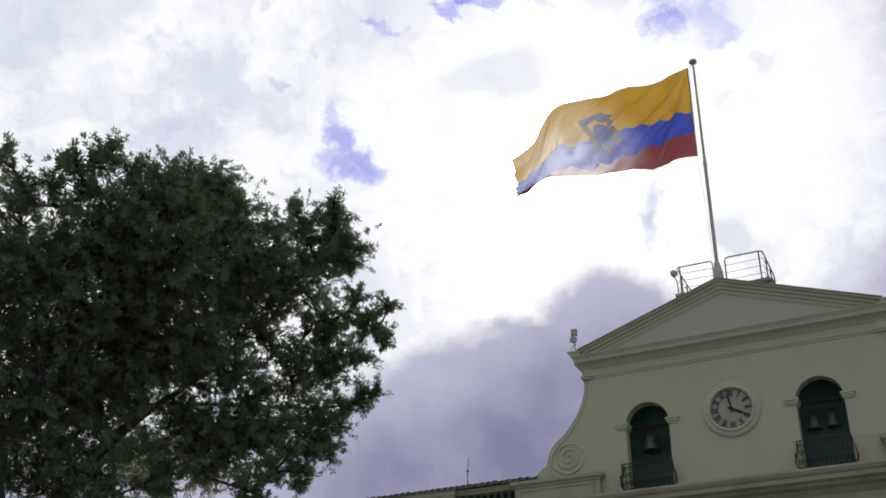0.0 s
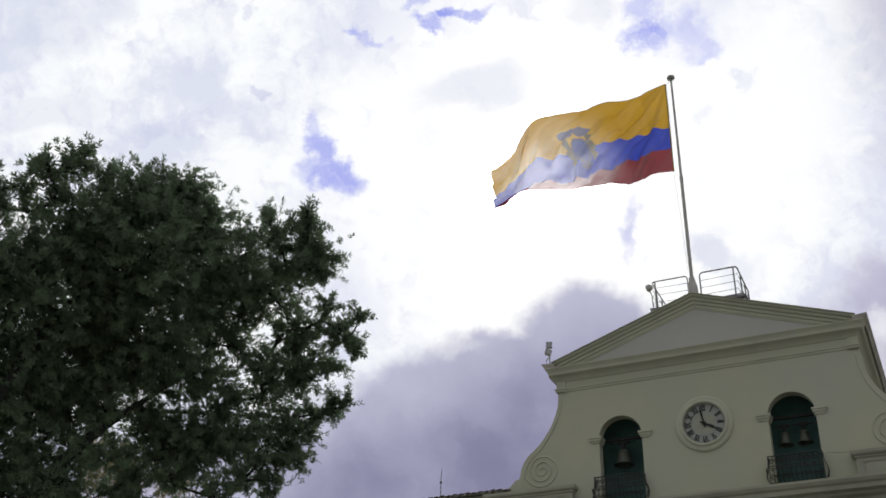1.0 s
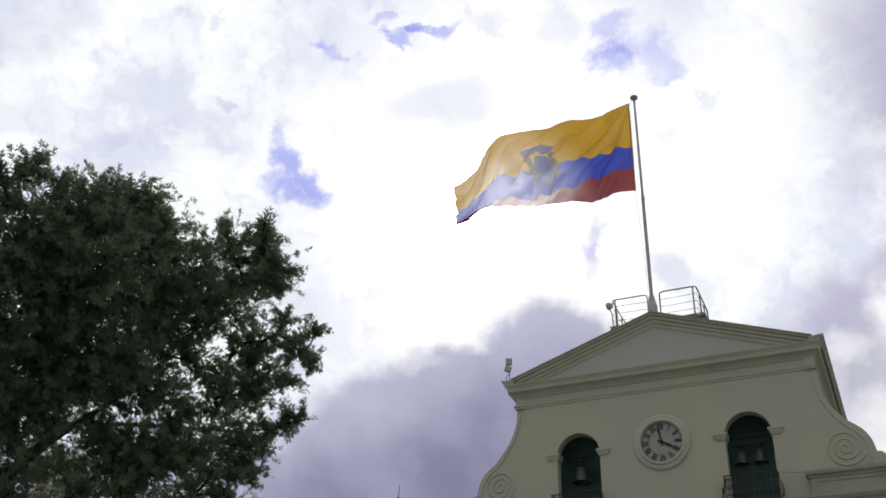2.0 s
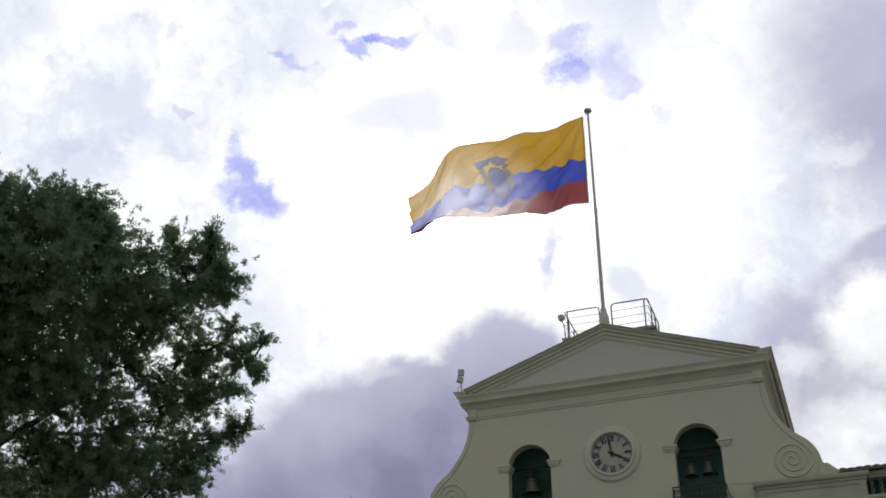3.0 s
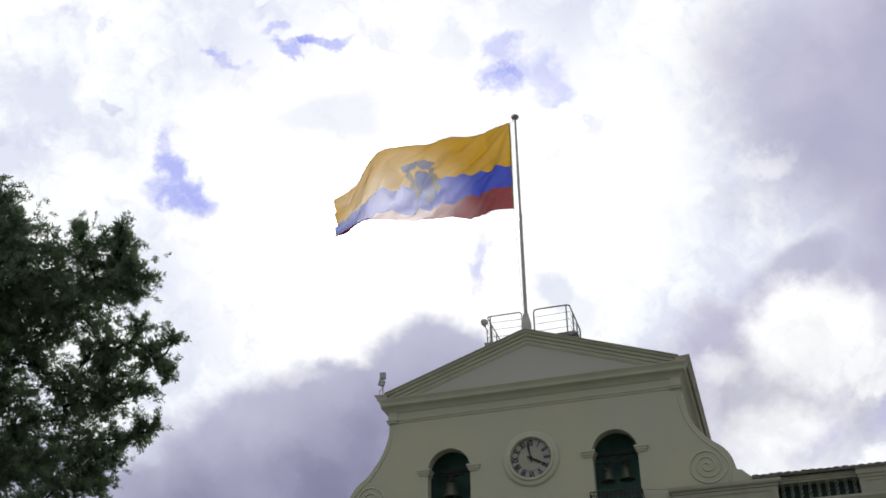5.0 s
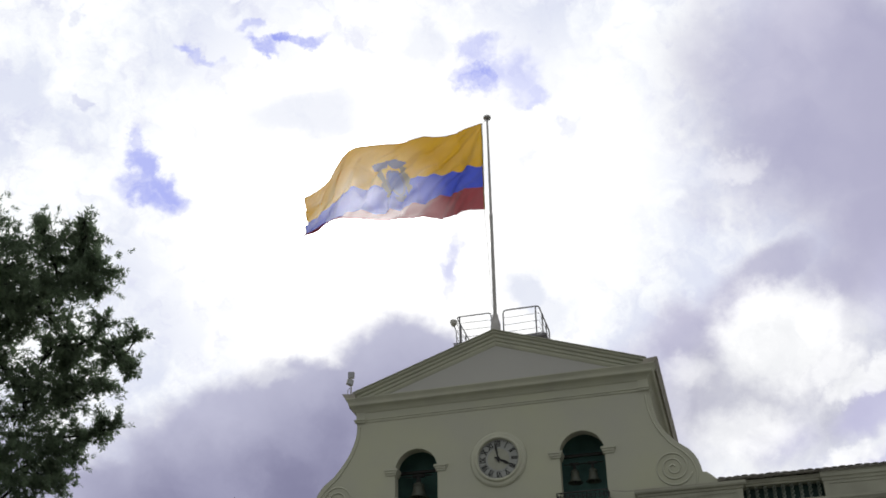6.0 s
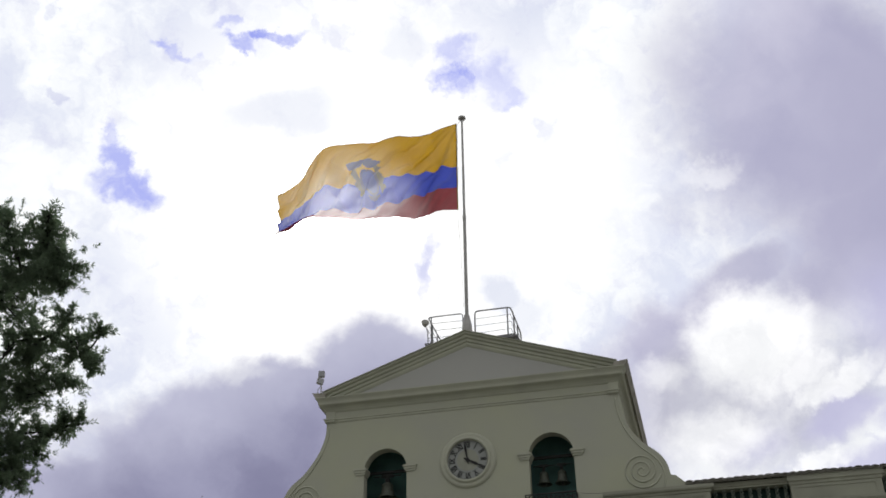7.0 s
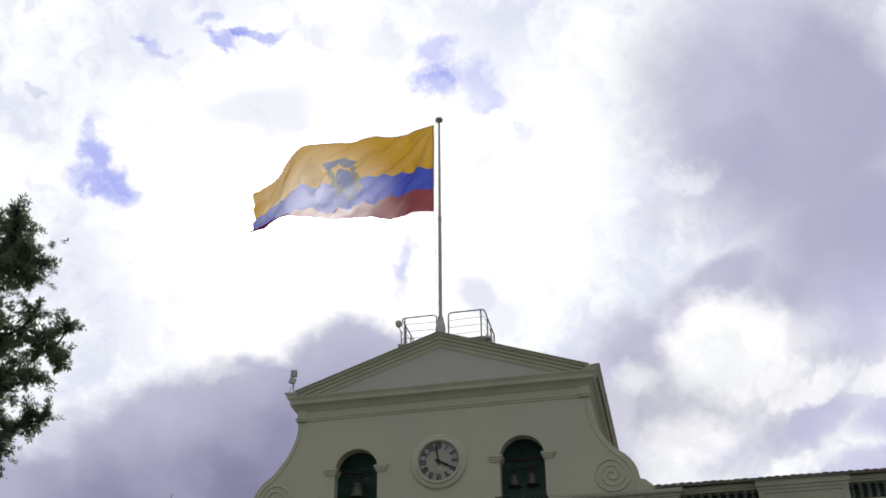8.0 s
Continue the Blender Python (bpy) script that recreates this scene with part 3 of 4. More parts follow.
baluster_bm.to_mesh(baluster_me)
baluster_bm.free()
baluster_me.materials.append(GLINT_GREEN)

for s in (-1, 1):
    for a, b in ((8.34, 10.56), (12.6, 14.8)):
        bm = bmesh.new()
        x0, x1 = sorted((s * a, s * b))
        box(bm, x0, x1, -0.14, 0.3, 10.4, 11.12)
        moulding(bm, [(0, 10.95), (0.02, 10.97), (0.03, 11.03), (0.06, 11.06), (0.06, 11.20), (0, 11.21)], [(x0, 0.2), (x0, -0.14), (x1, -0.14), (x1, 0.2)])
        for a, b, lo, hi in ((x0 + 0.14, x1 - 0.14, 10.87, 10.90), (x0 + 0.14, x0 + 0.17, 10.5, 10.87), (x1 - 0.17, x1 - 0.14, 10.5, 10.87)):
            box(bm, a, b, -0.158, -0.14, lo, hi, 0.005)
        part("parapet_pier", bm, DARK_TRIM, palace)
    for a, b in ((6.36, 8.34), (10.56, 12.6), (14.8, 18.8)):
        x0, x1 = sorted((s * a, s * b))
        bm = bmesh.new()
        box(bm, x0 + 0.002, x1 - 0.002, -0.06, 0.3, 11.03, 11.19)
        moulding(bm, [(0, 11.07), (0.03, 11.09), (0.04, 11.19), (0, 11.20)], [(x0 + 0.065, -0.06), (x1 - 0.065, -0.06)])
        box(bm, x0 + 0.002, x1 - 0.002, -0.06, 0.3, 10.4, 10.5)
        balustrade = part("balustrade", bm, DARK_TRIM, palace)
        bm = bmesh.new()
        box(bm, x0 + 0.002, x1 - 0.002, 0.22, 0.28, 10.4, 11.1)
        part("loggia_back", bm, GREEN, palace)
        count = round((x1 - x0) / 0.21)
        for k in range(count):
            ob = new("baluster", baluster_me)
            ob.parent = balustrade
            ob.matrix_basis = pose(x0 + (k + 0.5) * (x1 - x0) / count, 0.10, 10.497)

# tiled roofs of the wings
tile_bm = bmesh.new()
L, R0, R1, TH = 0.46, 0.23, 0.218, 0.018
rows = []
for y, r in ((0.0, R0), (L, R1)):
    for rr in (r, r - TH):
        rows.append([tile_bm.verts.new((rr * math.cos(a), y, rr * math.sin(a) - R0)) for a in (radians(65 + 50 * k / 8) for k in range(9))])
for k in range(8):
    tile_bm.faces.new((rows[0][k], rows[0][k + 1], rows[2][k + 1], rows[2][k]))
    tile_bm.faces.new((rows[1][k + 1], rows[1][k], rows[3][k], rows[3][k + 1]))
    tile_bm.faces.new((rows[0][k + 1], rows[0][k], rows[1][k], rows[1][k + 1]))
pan_bm = bmesh.new()
box(pan_bm, -0.096, 0.096, 0.012, 0.40, -0.10, -0.030, 0.008)
pan_me = bpy.data.meshes.new("mortar_bed")
pan_bm.to_mesh(pan_me)
pan_bm.free()
pan_me.materials.append(MORTAR)
trough_bm = bmesh.new()
rows = []
for rr in (0.076, 0.060):
    for y in (-0.03, 0.44):
        rows.append([trough_bm.verts.new((1.25 * rr * math.cos(a), y, 0.02 - 0.8 * rr * math.sin(a))) for a in (math.pi * k / 8 for k in range(9))])
for k in range(8):
    trough_bm.faces.new((rows[0][k], rows[0][k + 1], rows[1][k + 1], rows[1][k]))
    trough_bm.faces.new((rows[2][k + 1], rows[2][k], rows[3][k], rows[3][k + 1]))
    trough_bm.faces.new((rows[0][k + 1], rows[0][k], rows[2][k], rows[2][k + 1]))
trough_me = bpy.data.meshes.new("pan_tile")
trough_bm.to_mesh(trough_me)
trough_bm.free()
trough_me.materials.append(TILE)
tile_me = bpy.data.meshes.new("tile")
tile_bm.to_mesh(tile_me)
tile_bm.free()
tile_me.materials.append(TILE)
PITCH = 14
rng = random.Random(4)
for s in (-1, 1):
    x0, x1 = (5.75, 18.9) if s > 0 else (-18.9, -5.75)
    bm = bmesh.new()
    rise = math.tan(radians(PITCH)) * 5.2
    a = [bm.verts.new(p) for p in ((x0, -0.14, 11.235), (x1, -0.14, 11.235), (x1, 5.06, 11.235 + rise), (x0, 5.06, 11.235 + rise))]
    b = [bm.verts.new(v.co + Vector((0, 0, 0.055))) for v in a]
    bm.faces.new(a[::-1]), bm.faces.new(b)
    for k in range(4):
        bm.faces.new((a[k], a[(k + 1) % 4], b[(k + 1) % 4], b[k]))
    roof = part("wing_roof", bm, TILE, palace)
    n = int((x1 - x0) / 0.20)
    for k in range(n):
        ob = new("tile", tile_me)
        ob.parent = roof
        spot_at = (x0 + 0.10 + k * 0.20, -0.235 + rng.uniform(-0.02, 0.02), 11.29 + rng.uniform(-0.006, 0.006), PITCH, 0, rng.uniform(-3, 3))
        ob.matrix_basis = pose(*spot_at)
        for name, me in (("mortar_bed", pan_me), ("pan_tile", trough_me)):
            ob = new(name, me)
            ob.parent = roof
            ob.matrix_basis = pose(spot_at[0] + (0.10 if name == "pan_tile" else 0), spot_at[1], 11.29 - (0.06 if name == "pan_tile" else 0), PITCH, 0, 0)
    # the slope behind the gable's shoulder
    bm = bmesh.new()
    xa, xb = (HALF + 0.01, 5.75) if s > 0 else (-5.75, -HALF - 0.01)
    a = [bm.verts.new(p) for p in ((xa, 0.33, 11.2), (xb, 0.33, 11.2), (xb, 5.06, 11.235 + rise), (xa, 5.06, 11.235 + rise))]
    b = [bm.verts.new(v.co + Vector((0, 0, 0.055))) for v in a]
    bm.faces.new(a[::-1]), bm.faces.new(b)
    for k in range(4):
        bm.faces.new((a[k], a[(k + 1) % 4], b[(k + 1) % 4], b[k]))
    part("shoulder_roof", bm, TILE, palace)
    bm = bmesh.new()
    xa, xb = (HALF + 0.01, 18.9) if s > 0 else (-18.9, -HALF - 0.01)
    a = [bm.verts.new(p) for p in ((xa, 5.07, 11.235 + rise), (xb, 5.07, 11.235 + rise), (xb, 12.0, 9.9), (xa, 12.0, 9.9))]
    b = [bm.verts.new(v.co + Vector((0, 0, 0.055))) for v in a]
    bm.faces.new(a[::-1]), bm.faces.new(b)
    for k in range(4):
        bm.faces.new((a[k], a[(k + 1) % 4], b[(k + 1) % 4], b[k]))
    part("rear_roof", bm, TILE, palace)

# ---- clock ----
clock = tagged(new("wall_clock"), "round white wall clock with black roman numerals and hands", "clock")
clock.matrix_basis = pose(-0.05, 0.0, 12.49)
bm = bmesh.new()
ring = [(0.575, -0.02), (0.578, -0.10), (0.60, -0.125), (0.63, -0.125), (0.66, -0.10), (0.67, -0.075), (0.74, -0.07), (0.77, -0.055), (0.80, -0.02), (0.80, 0.005), (0.575, 0.005)]
rings = [[bm.verts.new((r * math.cos(a), y, r * math.sin(a))) for r, y in ring] for a in (2 * math.pi * k / 64 for k in range(64))]
for i in range(64):
    a, b = rings[i], rings[(i + 1) % 64]
    for k in range(len(ring)):
        j = (k + 1) % len(ring)
        bm.faces.new((a[k], a[j], b[j], b[k]))
part("clock_surround", bm, TRIM, clock, "moulded cream plaster ring", smooth=False)


def disc(r, y, thick, sides=48):
    d = bmesh.new()
    fr = [d.verts.new((r * math.cos(a), y, r * math.sin(a))) for a in (2 * math.pi * k / sides for k in range(sides))]
    bk = [d.verts.new((v.co.x, y + thick, v.co.z)) for v in fr]
    d.faces.new(fr), d.faces.new(bk[::-1])
    for k in range(sides):
        d.faces.new((fr[k], fr[(k + 1) % sides], bk[(k + 1) % sides], bk[k]))
    return d


part("dial", disc(0.578, -0.022, 0.03), DIAL, clock, "white enamel dial")
part("dial_centre", disc(0.31, -0.028, 0.01), DIAL_CORE, clock, "cream dial centre")
for k in range(60):
    bm = bmesh.new()
    a = 2 * math.pi * k / 60
    w = 0.012 if k % 5 == 0 else 0.006
    for dx, dr in ((-w, 0.53), (w, 0.53), (w, 0.565), (-w, 0.565)):
        bm.verts.new((dr * math.sin(a) + dx * math.cos(a), -0.0262, dr * math.cos(a) - dx * math.sin(a)))
    bm.faces.new(bm.verts[:])
    part("minute_mark", bm, INK, clock)
for k, word in enumerate(("XII", "I", "II", "III", "IIII", "V", "VI", "VII", "VIII", "IX", "X", "XI")):
    fc = bpy.data.curves.new("numeral", "FONT")
    fc.body, fc.size, fc.align_x, fc.align_y, fc.extrude, fc.offset = word, 0.20, "CENTER", "CENTER", 0.002, 0.006
    tmp = bpy.data.objects.new("numeral_text", fc)
    scene.collection.objects.link(tmp)
    me = bpy.data.meshes.new_from_object(tmp.evaluated_get(bpy.context.evaluated_depsgraph_get()))
    bpy.data.objects.remove(tmp)
    # serif strokes along the head and foot of the figure
    nb = bmesh.new()
    nb.from_mesh(me)
    xs, ys, zs = zip(*(v.co for v in nb.verts))
    for y in (min(ys), max(ys)):
        box(nb, min(xs) - 0.008, max(xs) + 0.008, y - 0.006, y + 0.006, min(zs), max(zs))
    nb.to_mesh(me)
    nb.free()
    me.name = "numeral"
    me.materials.clear()
    me.materials.append(INK)
    ob = new("numeral", me)
    ob.parent = clock
    a = 2 * math.pi * k / 12
    squeeze = 0.60 if len(word) > 2 else 0.85
    ob.matrix_basis = Matrix.Translation((0.435 * math.sin(a), -0.0285, 0.435 * math.cos(a))) @ Matrix.Rotation(a, 4, "Y") @ Matrix.Rotation(radians(90), 4, "X") @ Matrix.Diagonal((squeeze, 1, 1, 1))


def hand(name, degrees_on, length, width, y):
    bm = bmesh.new()
    shape = [(-width * 0.6, -0.12), (width * 0.6, -0.12), (width * 0.5, 0.0), (width, length * 0.62), (0, length), (-width, length * 0.62), (-width * 0.5, 0.0)]
    plate(bm, [shape], y, y + 0.012)
    ob = part(name, bm, INK, clock)
    ob.matrix_basis = Matrix.Rotation(radians(degrees_on), 4, "Y")


hand("hour_hand", 118, 0.40, 0.040, -0.052)
hand("minute_hand", -10, 0.53, 0.030, -0.068)
part("hand_boss", disc(0.055, -0.078, 0.03, 16), INK, clock)

# ---- bells ----
bell_bm = bmesh.new()
lathe(bell_bm, [(0.0, 0.50), (0.06, 0.495), (0.075, 0.47), (0.12, 0.455), (0.142, 0.425), (0.146, 0.405), (0.154, 0.40), (0.154, 0.385), (0.147, 0.38), (0.150, 0.30), (0.158, 0.22), (0.176, 0.14), (0.186, 0.125), (0.188, 0.11), (0.182, 0.10), (0.215, 0.06), (0.20, 0.018), (0.268, 0.0), (0.24, 0.0), (0.17, 0.08), (0.13, 0.2), (0.115, 0.38), (0.0, 0.42)], 28)
yoke_bm = bmesh.new()
box(yoke_bm, -0.05, 0.05, -0.05, 0.05, 0.49, 0.66, 0.01)
box(yoke_bm, -0.16, 0.16, -0.05, 0.05, 0.66, 0.76, 0.015)
tube(yoke_bm, [(-0.36, 0, 0.71), (0.36, 0, 0.71)], 0.02, 8)
clap_bm = bmesh.new()
tube(clap_bm, [(0, 0, 0.42), (0, 0, 0.02)], 0.012, 6)
bmesh.ops.create_uvsphere(clap_bm, u_segments=10, v_segments=8, radius=0.04, matrix=Matrix.Translation((0, 0, 0.0)))
bell = tagged(new("bell"), "old bronze church bell hanging in an arched belfry opening", "bell", "belfry bells")
part("bell_body", bell_bm, BRONZE, bell, smooth=True)
part("yoke", yoke_bm, TIMBER, bell)
part("clapper", clap_bm, IRON, bell)
bell.matrix_basis = pose(-2.50, 0.50, 11.78) @ Matrix.Diagonal((1.10, 1.10, 0.92, 1))
for x in (2.02, 2.52):
    copy_thing(bell, pose(x - 0.05, 0.50, 11.77) @ Matrix.Diagonal((0.72, 0.72, 0.82, 1)))
for cx in OPENINGS:
    bm = bmesh.new()
    box(bm, cx - OPEN_HALF - 0.1, cx + OPEN_HALF + 0.1, 0.46, 0.54, 12.50, 12.58, 0.01)
    tagged(part("bell_beam", bm, TIMBER), "dark timber beam that carries the bells", "beam", "bell beams")

# ---- balcony railings ----
railing = tagged(new("balcony_railing"), "black wrought-iron balcony railing with scrolls and a bulging front", "railing", "belfry railings")
RW, RH = 0.685, 0.70
bm = bmesh.new()
tube(bm, [(-RW, 0.0, RH), (-RW, -0.30, RH), (RW, -0.30, RH), (RW, 0.0, RH)], 0.018, 8)
part("top_rail", bm, IRON, railing)
bm = bmesh.new()
tube(bm, [(-RW, 0.0, 0.03), (-RW, -0.14, 0.03), (RW, -0.14, 0.03), (RW, 0.0, 0.03)], 0.014, 6)
part("bottom_rail", bm, IRON, railing)
bm = bmesh.new()
tube(bm, [(-RW, -0.02, 0.45), (-RW, -0.27, 0.45), (RW, -0.27, 0.45), (RW, -0.02, 0.45)], 0.010, 6)
part("middle_rail", bm, IRON, railing)


def curl(bm, cx, cz, r, turn, place):
    pts = []
    for k in range(22):
        f = k / 21
        a = f * 1.6 * 2 * math.pi * turn
        rr = r * (1 - 0.8 * f)
        pts.append(place(cx + rr * math.cos(a), cz + rr * math.sin(a)))
    tube(bm, pts, 0.011, 5)


def on_front(x, z):
    f = z / RH
    return (x, -0.14 - 0.16 * f - 0.12 * math.sin(math.pi * f) * (1 - f), z)


def on_side(sgn):
    def place(y, z):
        f = z / RH
        return (sgn * (RW + 0.15 * math.sin(math.pi * min(1, f * 1.1)) * (1 - f)), -y, z)
    return place


for k in range(13):
    bm = bmesh.new()
    x = -RW + 2 * RW * k / 12
    tube(bm, [on_front(x, RH * j / 10) for j in range(11)], 0.009, 5)
    part("bar", bm, IRON, railing)
for k in range(9):
    x = -RW + 2 * RW * (k + 0.5) / 9
    for dx, z, turn in ((-0.005, 0.57, 1), (0.005, 0.40, -1), (0.0, 0.16, 1)):
        bm = bmesh.new()
        curl(bm, x + dx, z, 0.075, turn, on_front)
        part("scroll", bm, IRON, railing)
for sgn in (-1, 1):
    place = on_side(sgn)
    for y in (0.03, 0.16):
        bm = bmesh.new()
        tube(bm, [place(y, RH * j / 8) for j in range(9)], 0.010, 5)
        part("bar", bm, IRON, railing)
    for y, z, r, turn in ((0.12, 0.52, 0.09, 1), (0.12, 0.20, 0.09, -1), (0.22, 0.36, 0.06, 1), (0.06, 0.36, 0.06, -1), (0.20, 0.60, 0.05, -1), (0.06, 0.10, 0.05, 1)):
        bm = bmesh.new()
        curl(bm, y, z, r, turn, place)
        part("scroll", bm, IRON, railing)
railing.matrix_basis = pose(-2.475, -0.03, 10.54)
copy_thing(railing, pose(2.235, -0.03, 10.54))

bm = bmesh.new()
tube(bm, [(3.02, -0.3, 11.19), (3.3, -0.27, 11.155), (3.61, -0.22, 11.15), (3.83, -0.22, 11.16)], 0.007, 5)
tagged(part("cable", bm, STEEL), "thin slack cable from the railing to the pedestal", "cable")

# ---- flagpole ----
pole = tagged(new("flagpole"), "tall grey steel flagpole on a conical foot at the gable's peak", "flagpole")
pole.matrix_basis = pose(0.0, 0.1, 16.3)
bm = bmesh.new()
lathe(bm, [(0.17, 0.0), (0.17, 0.10), (0.155, 0.14), (0.15, 0.40), (0.10, 0.62), (0.085, 0.72), (0.075, 0.74)], 16)
part("pole_foot", bm, POLE, pole, smooth=False)
bm = bmesh.new()
lathe(bm, [(0.056, 0.7), (0.052, 4.1), (0.060, 4.12), (0.060, 4.25), (0.044, 4.28), (0.034, 8.0)], 14)
part("shaft", bm, POLE, pole, smooth=False)
bm = bmesh.new()
lathe(bm, [(0.03, 7.96), (0.05, 7.99), (0.12, 8.02), (0.13, 8.06), (0.12, 8.10), (0.06, 8.13), (0.0, 8.135)], 16)
part("finial", bm, POLE, pole, smooth=True)
bm = bmesh.new()
tube(bm, [(-0.16, 0, 7.85), (-0.17, 0, 6.0), (-0.21, 0, 4.4), (-0.14, 0, 3.0), (-0.09, 0, 1.0)], 0.005, 5)
tube(bm, [(-0.05, 0.0, 7.95), (-0.16, 0, 7.85)], 0.008, 5)
part("halyard", bm, ROPE, pole)

# ---- flag ----
flag = tagged(new("flag"), "large yellow, blue and red flag with a crest flying in wind", "flag")
flag.matrix_basis = pose(-0.20, 0.1, 0.0)
TOP_EDGE = smooth_line([(0, 24.17), (1.2, 24.14), (2.4, 24.08), (3.6, 23.94), (4.6, 23.66), (5.6, 23.24), (6.40, 22.80)], 10)
LOW_EDGE = smooth_line([(0, 20.80), (0.8, 20.86), (1.6, 21.00), (2.6, 20.95), (3.6, 20.86), (4.8, 20.84), (6.20, 20.98)], 10)


def soft_fold(a):
    """A ridge wave with rounded creases."""
    return math.sqrt(math.sin(a) ** 2 + 0.035)


def cloth_at(u, v):
    """A point of the flag: u from the hoist outwards, v from the top edge down."""
    def along(line, f):
        k = min(int(f * (len(line) - 1)), len(line) - 2)
        return line[k].lerp(line[k + 1], f * (len(line) - 1) - k)
    # the outer end billows away, so its upper part shows foreshortened
    fall = v ** (1 + 0.42 * math.sin(math.pi * min(u, 0.75)))
    # the red band turns under towards the fly and shows as a narrow strip
    g = min(1, max(0, (u - 0.15) / 0.5))
    g = g * g * (3 - 2 * g) * 0.60
    edge = 0.75 ** (1 + 0.42 * math.sin(math.pi * min(u, 0.75)))
    turned = max(0, (v - 0.75) / 0.25)
    fall = fall * (edge + g * (1 - edge)) / edge if v < 0.75 else 1 - (1 - fall) * (1 - g)
    p = along(TOP_EDGE, u).lerp(along(LOW_EDGE, u), fall)
    wave = 0.46 * math.sin(u * 7.5 - v * 1.6 + 0.4) * min(1, u * 2.2) + 0.16 * math.sin(u * 17 - v * 3.0) * min(1, u * 3)
    ridge = soft_fold((u * 1.35 - v * 0.75) * 15 + 0.8 * math.sin(u * 9 + v * 2)) - 0.5
    crease = 0.42 * ridge * (0.35 + 0.65 * math.sin(u * 5 + v * 3) ** 2) + 0.12 * (soft_fold(u * 40 - v * 21 + 1.6 * math.sin(v * 5 + u * 4)) - 0.5)
    crease *= min(1, u * 5) * (0.35 + 0.65 * math.sin(math.pi * v))
    pleat = (u * 1.9 + v * 0.55) * 9 + 1.3 * math.sin(u * 6 - v * 4)
    crease += 0.17 * (1 - min(1, soft_fold(pleat))) ** 1.8 * min(1, u * 6) * (0.4 + 0.6 * math.sin(u * 11 + v * 6) ** 2)
    # tight folds that fan out from the upper corner of the hoist
    fan, reach = math.atan2(v * 3.4 + 0.12, u * 6.5 + 0.12), math.hypot(u * 6.5, v * 3.4)
    crease += 0.075 * math.sin(fan * 19) * min(1, reach / 1.2) * math.exp(-reach / 2.6)
    # small wrinkles drawn out along the folds
    along_fold, over = (u * 6.5 + v * 3.4) * 0.7, (u * 6.5 - v * 3.4) * 0.7
    crease += 0.11 * noise.noise((along_fold * 0.55, over * 2.6, 3.0)) * min(1, u * 8) + 0.045 * noise.noise((along_fold * 1.6, over * 6.0, 8.0)) * min(1, u * 8)
    crease *= 1 - 0.35 * u ** 3
    crease *= 0.25 + 0.75 * math.sin(math.pi * min(1.0, 0.04 + v * 0.92)) ** 0.6
    sag = 0.07 * math.sin(u * 23 - v * 5)
    return Vector((-p.x, 0.3 * u - 0.55 * g * turned + 1.3 * (v - fall) + wave + crease, p.y + sag * v * (1 - v) * 2))


def cell_kind(u, v):
    """Which piece of the flag a spot belongs to."""
    a, b = (u - 0.485) / 0.080, (v - 0.47) / 0.24
    if ((a) / 0.42) ** 2 + ((b - 0.10) / 0.50) ** 2 < 1:
        return "crest_shield"
    if ((a) / 0.56) ** 2 + ((b - 0.10) / 0.62) ** 2 < 1:
        return "crest_border"
    if abs(a) < 1 and -0.90 + 0.10 * abs(a) ** 2 < b < -0.66 + 0.30 * abs(a) * (1 - abs(a)) * 2:
        return "crest"
    if 0.50 < abs(a) < 0.86 + 0.07 * math.sin(b * 14) and -0.70 < b < 0.72 - 0.5 * (abs(a) - 0.5):
        return "crest_drape"
    if abs(a) < 0.34 and 0.72 < b < 0.92 - 0.3 * abs(a):
        return "crest_ribbon"
    return "yellow_band" if v < 0.5 else "blue_band" if v < 0.75 else "red_band"


NU, NV = 232, 120
spots = [[cloth_at(i / NU, j / NV) for j in range(NV + 1)] for i in range(NU + 1)]
cells = {}
for i in range(NU):
    for j in range(NV):
        cells.setdefault(cell_kind((i + 0.5) / NU, (j + 0.5) / NV), []).append((i, j))
for name, mat, label in (("yellow_band", YELLOW, "yellow upper half"), ("blue_band", BLUE, "blue band"), ("red_band", RED, "red lower band"),
                         ("crest", CREST_DARK, "dull blue crest"), ("crest_ribbon", CREST_DARK, "dull blue ribbon"), ("crest_drape", CREST_GOLD, "ochre drapes of the crest"),
                         ("crest_border", CREST_DARK, "dark oval border"), ("crest_shield", CREST_BLUE, "blue oval shield")):
    bm = bmesh.new()
    verts = {}
    for i, j in cells[name]:
        corners = ((i, j), (i + 1, j), (i + 1, j + 1), (i, j + 1))
        for k in corners:
            if k not in verts:
                verts[k] = bm.verts.new(spots[k[0]][k[1]])
        bm.faces.new([verts[k] for k in corners])
    part(name, bm, mat, flag, label, smooth=True)

# stitched hems: a doubled strip of cloth along the edges
for name, line in (("top_hem", [(i / NU, 0.0) for i in range(NU + 1)]), ("fly_hem", [(1.0, j / NV) for j in range(NV + 1)]),
                   ("hoist_band", [(0.0, j / NV) for j in range(NV + 1)])):
    bm = bmesh.new()
    tube(bm, [cloth_at(u, v) for u, v in line], 0.022 if name == "hoist_band" else 0.010, 6)
    part(name, bm, HEM, flag, "dark doubled hem of the cloth", smooth=True)

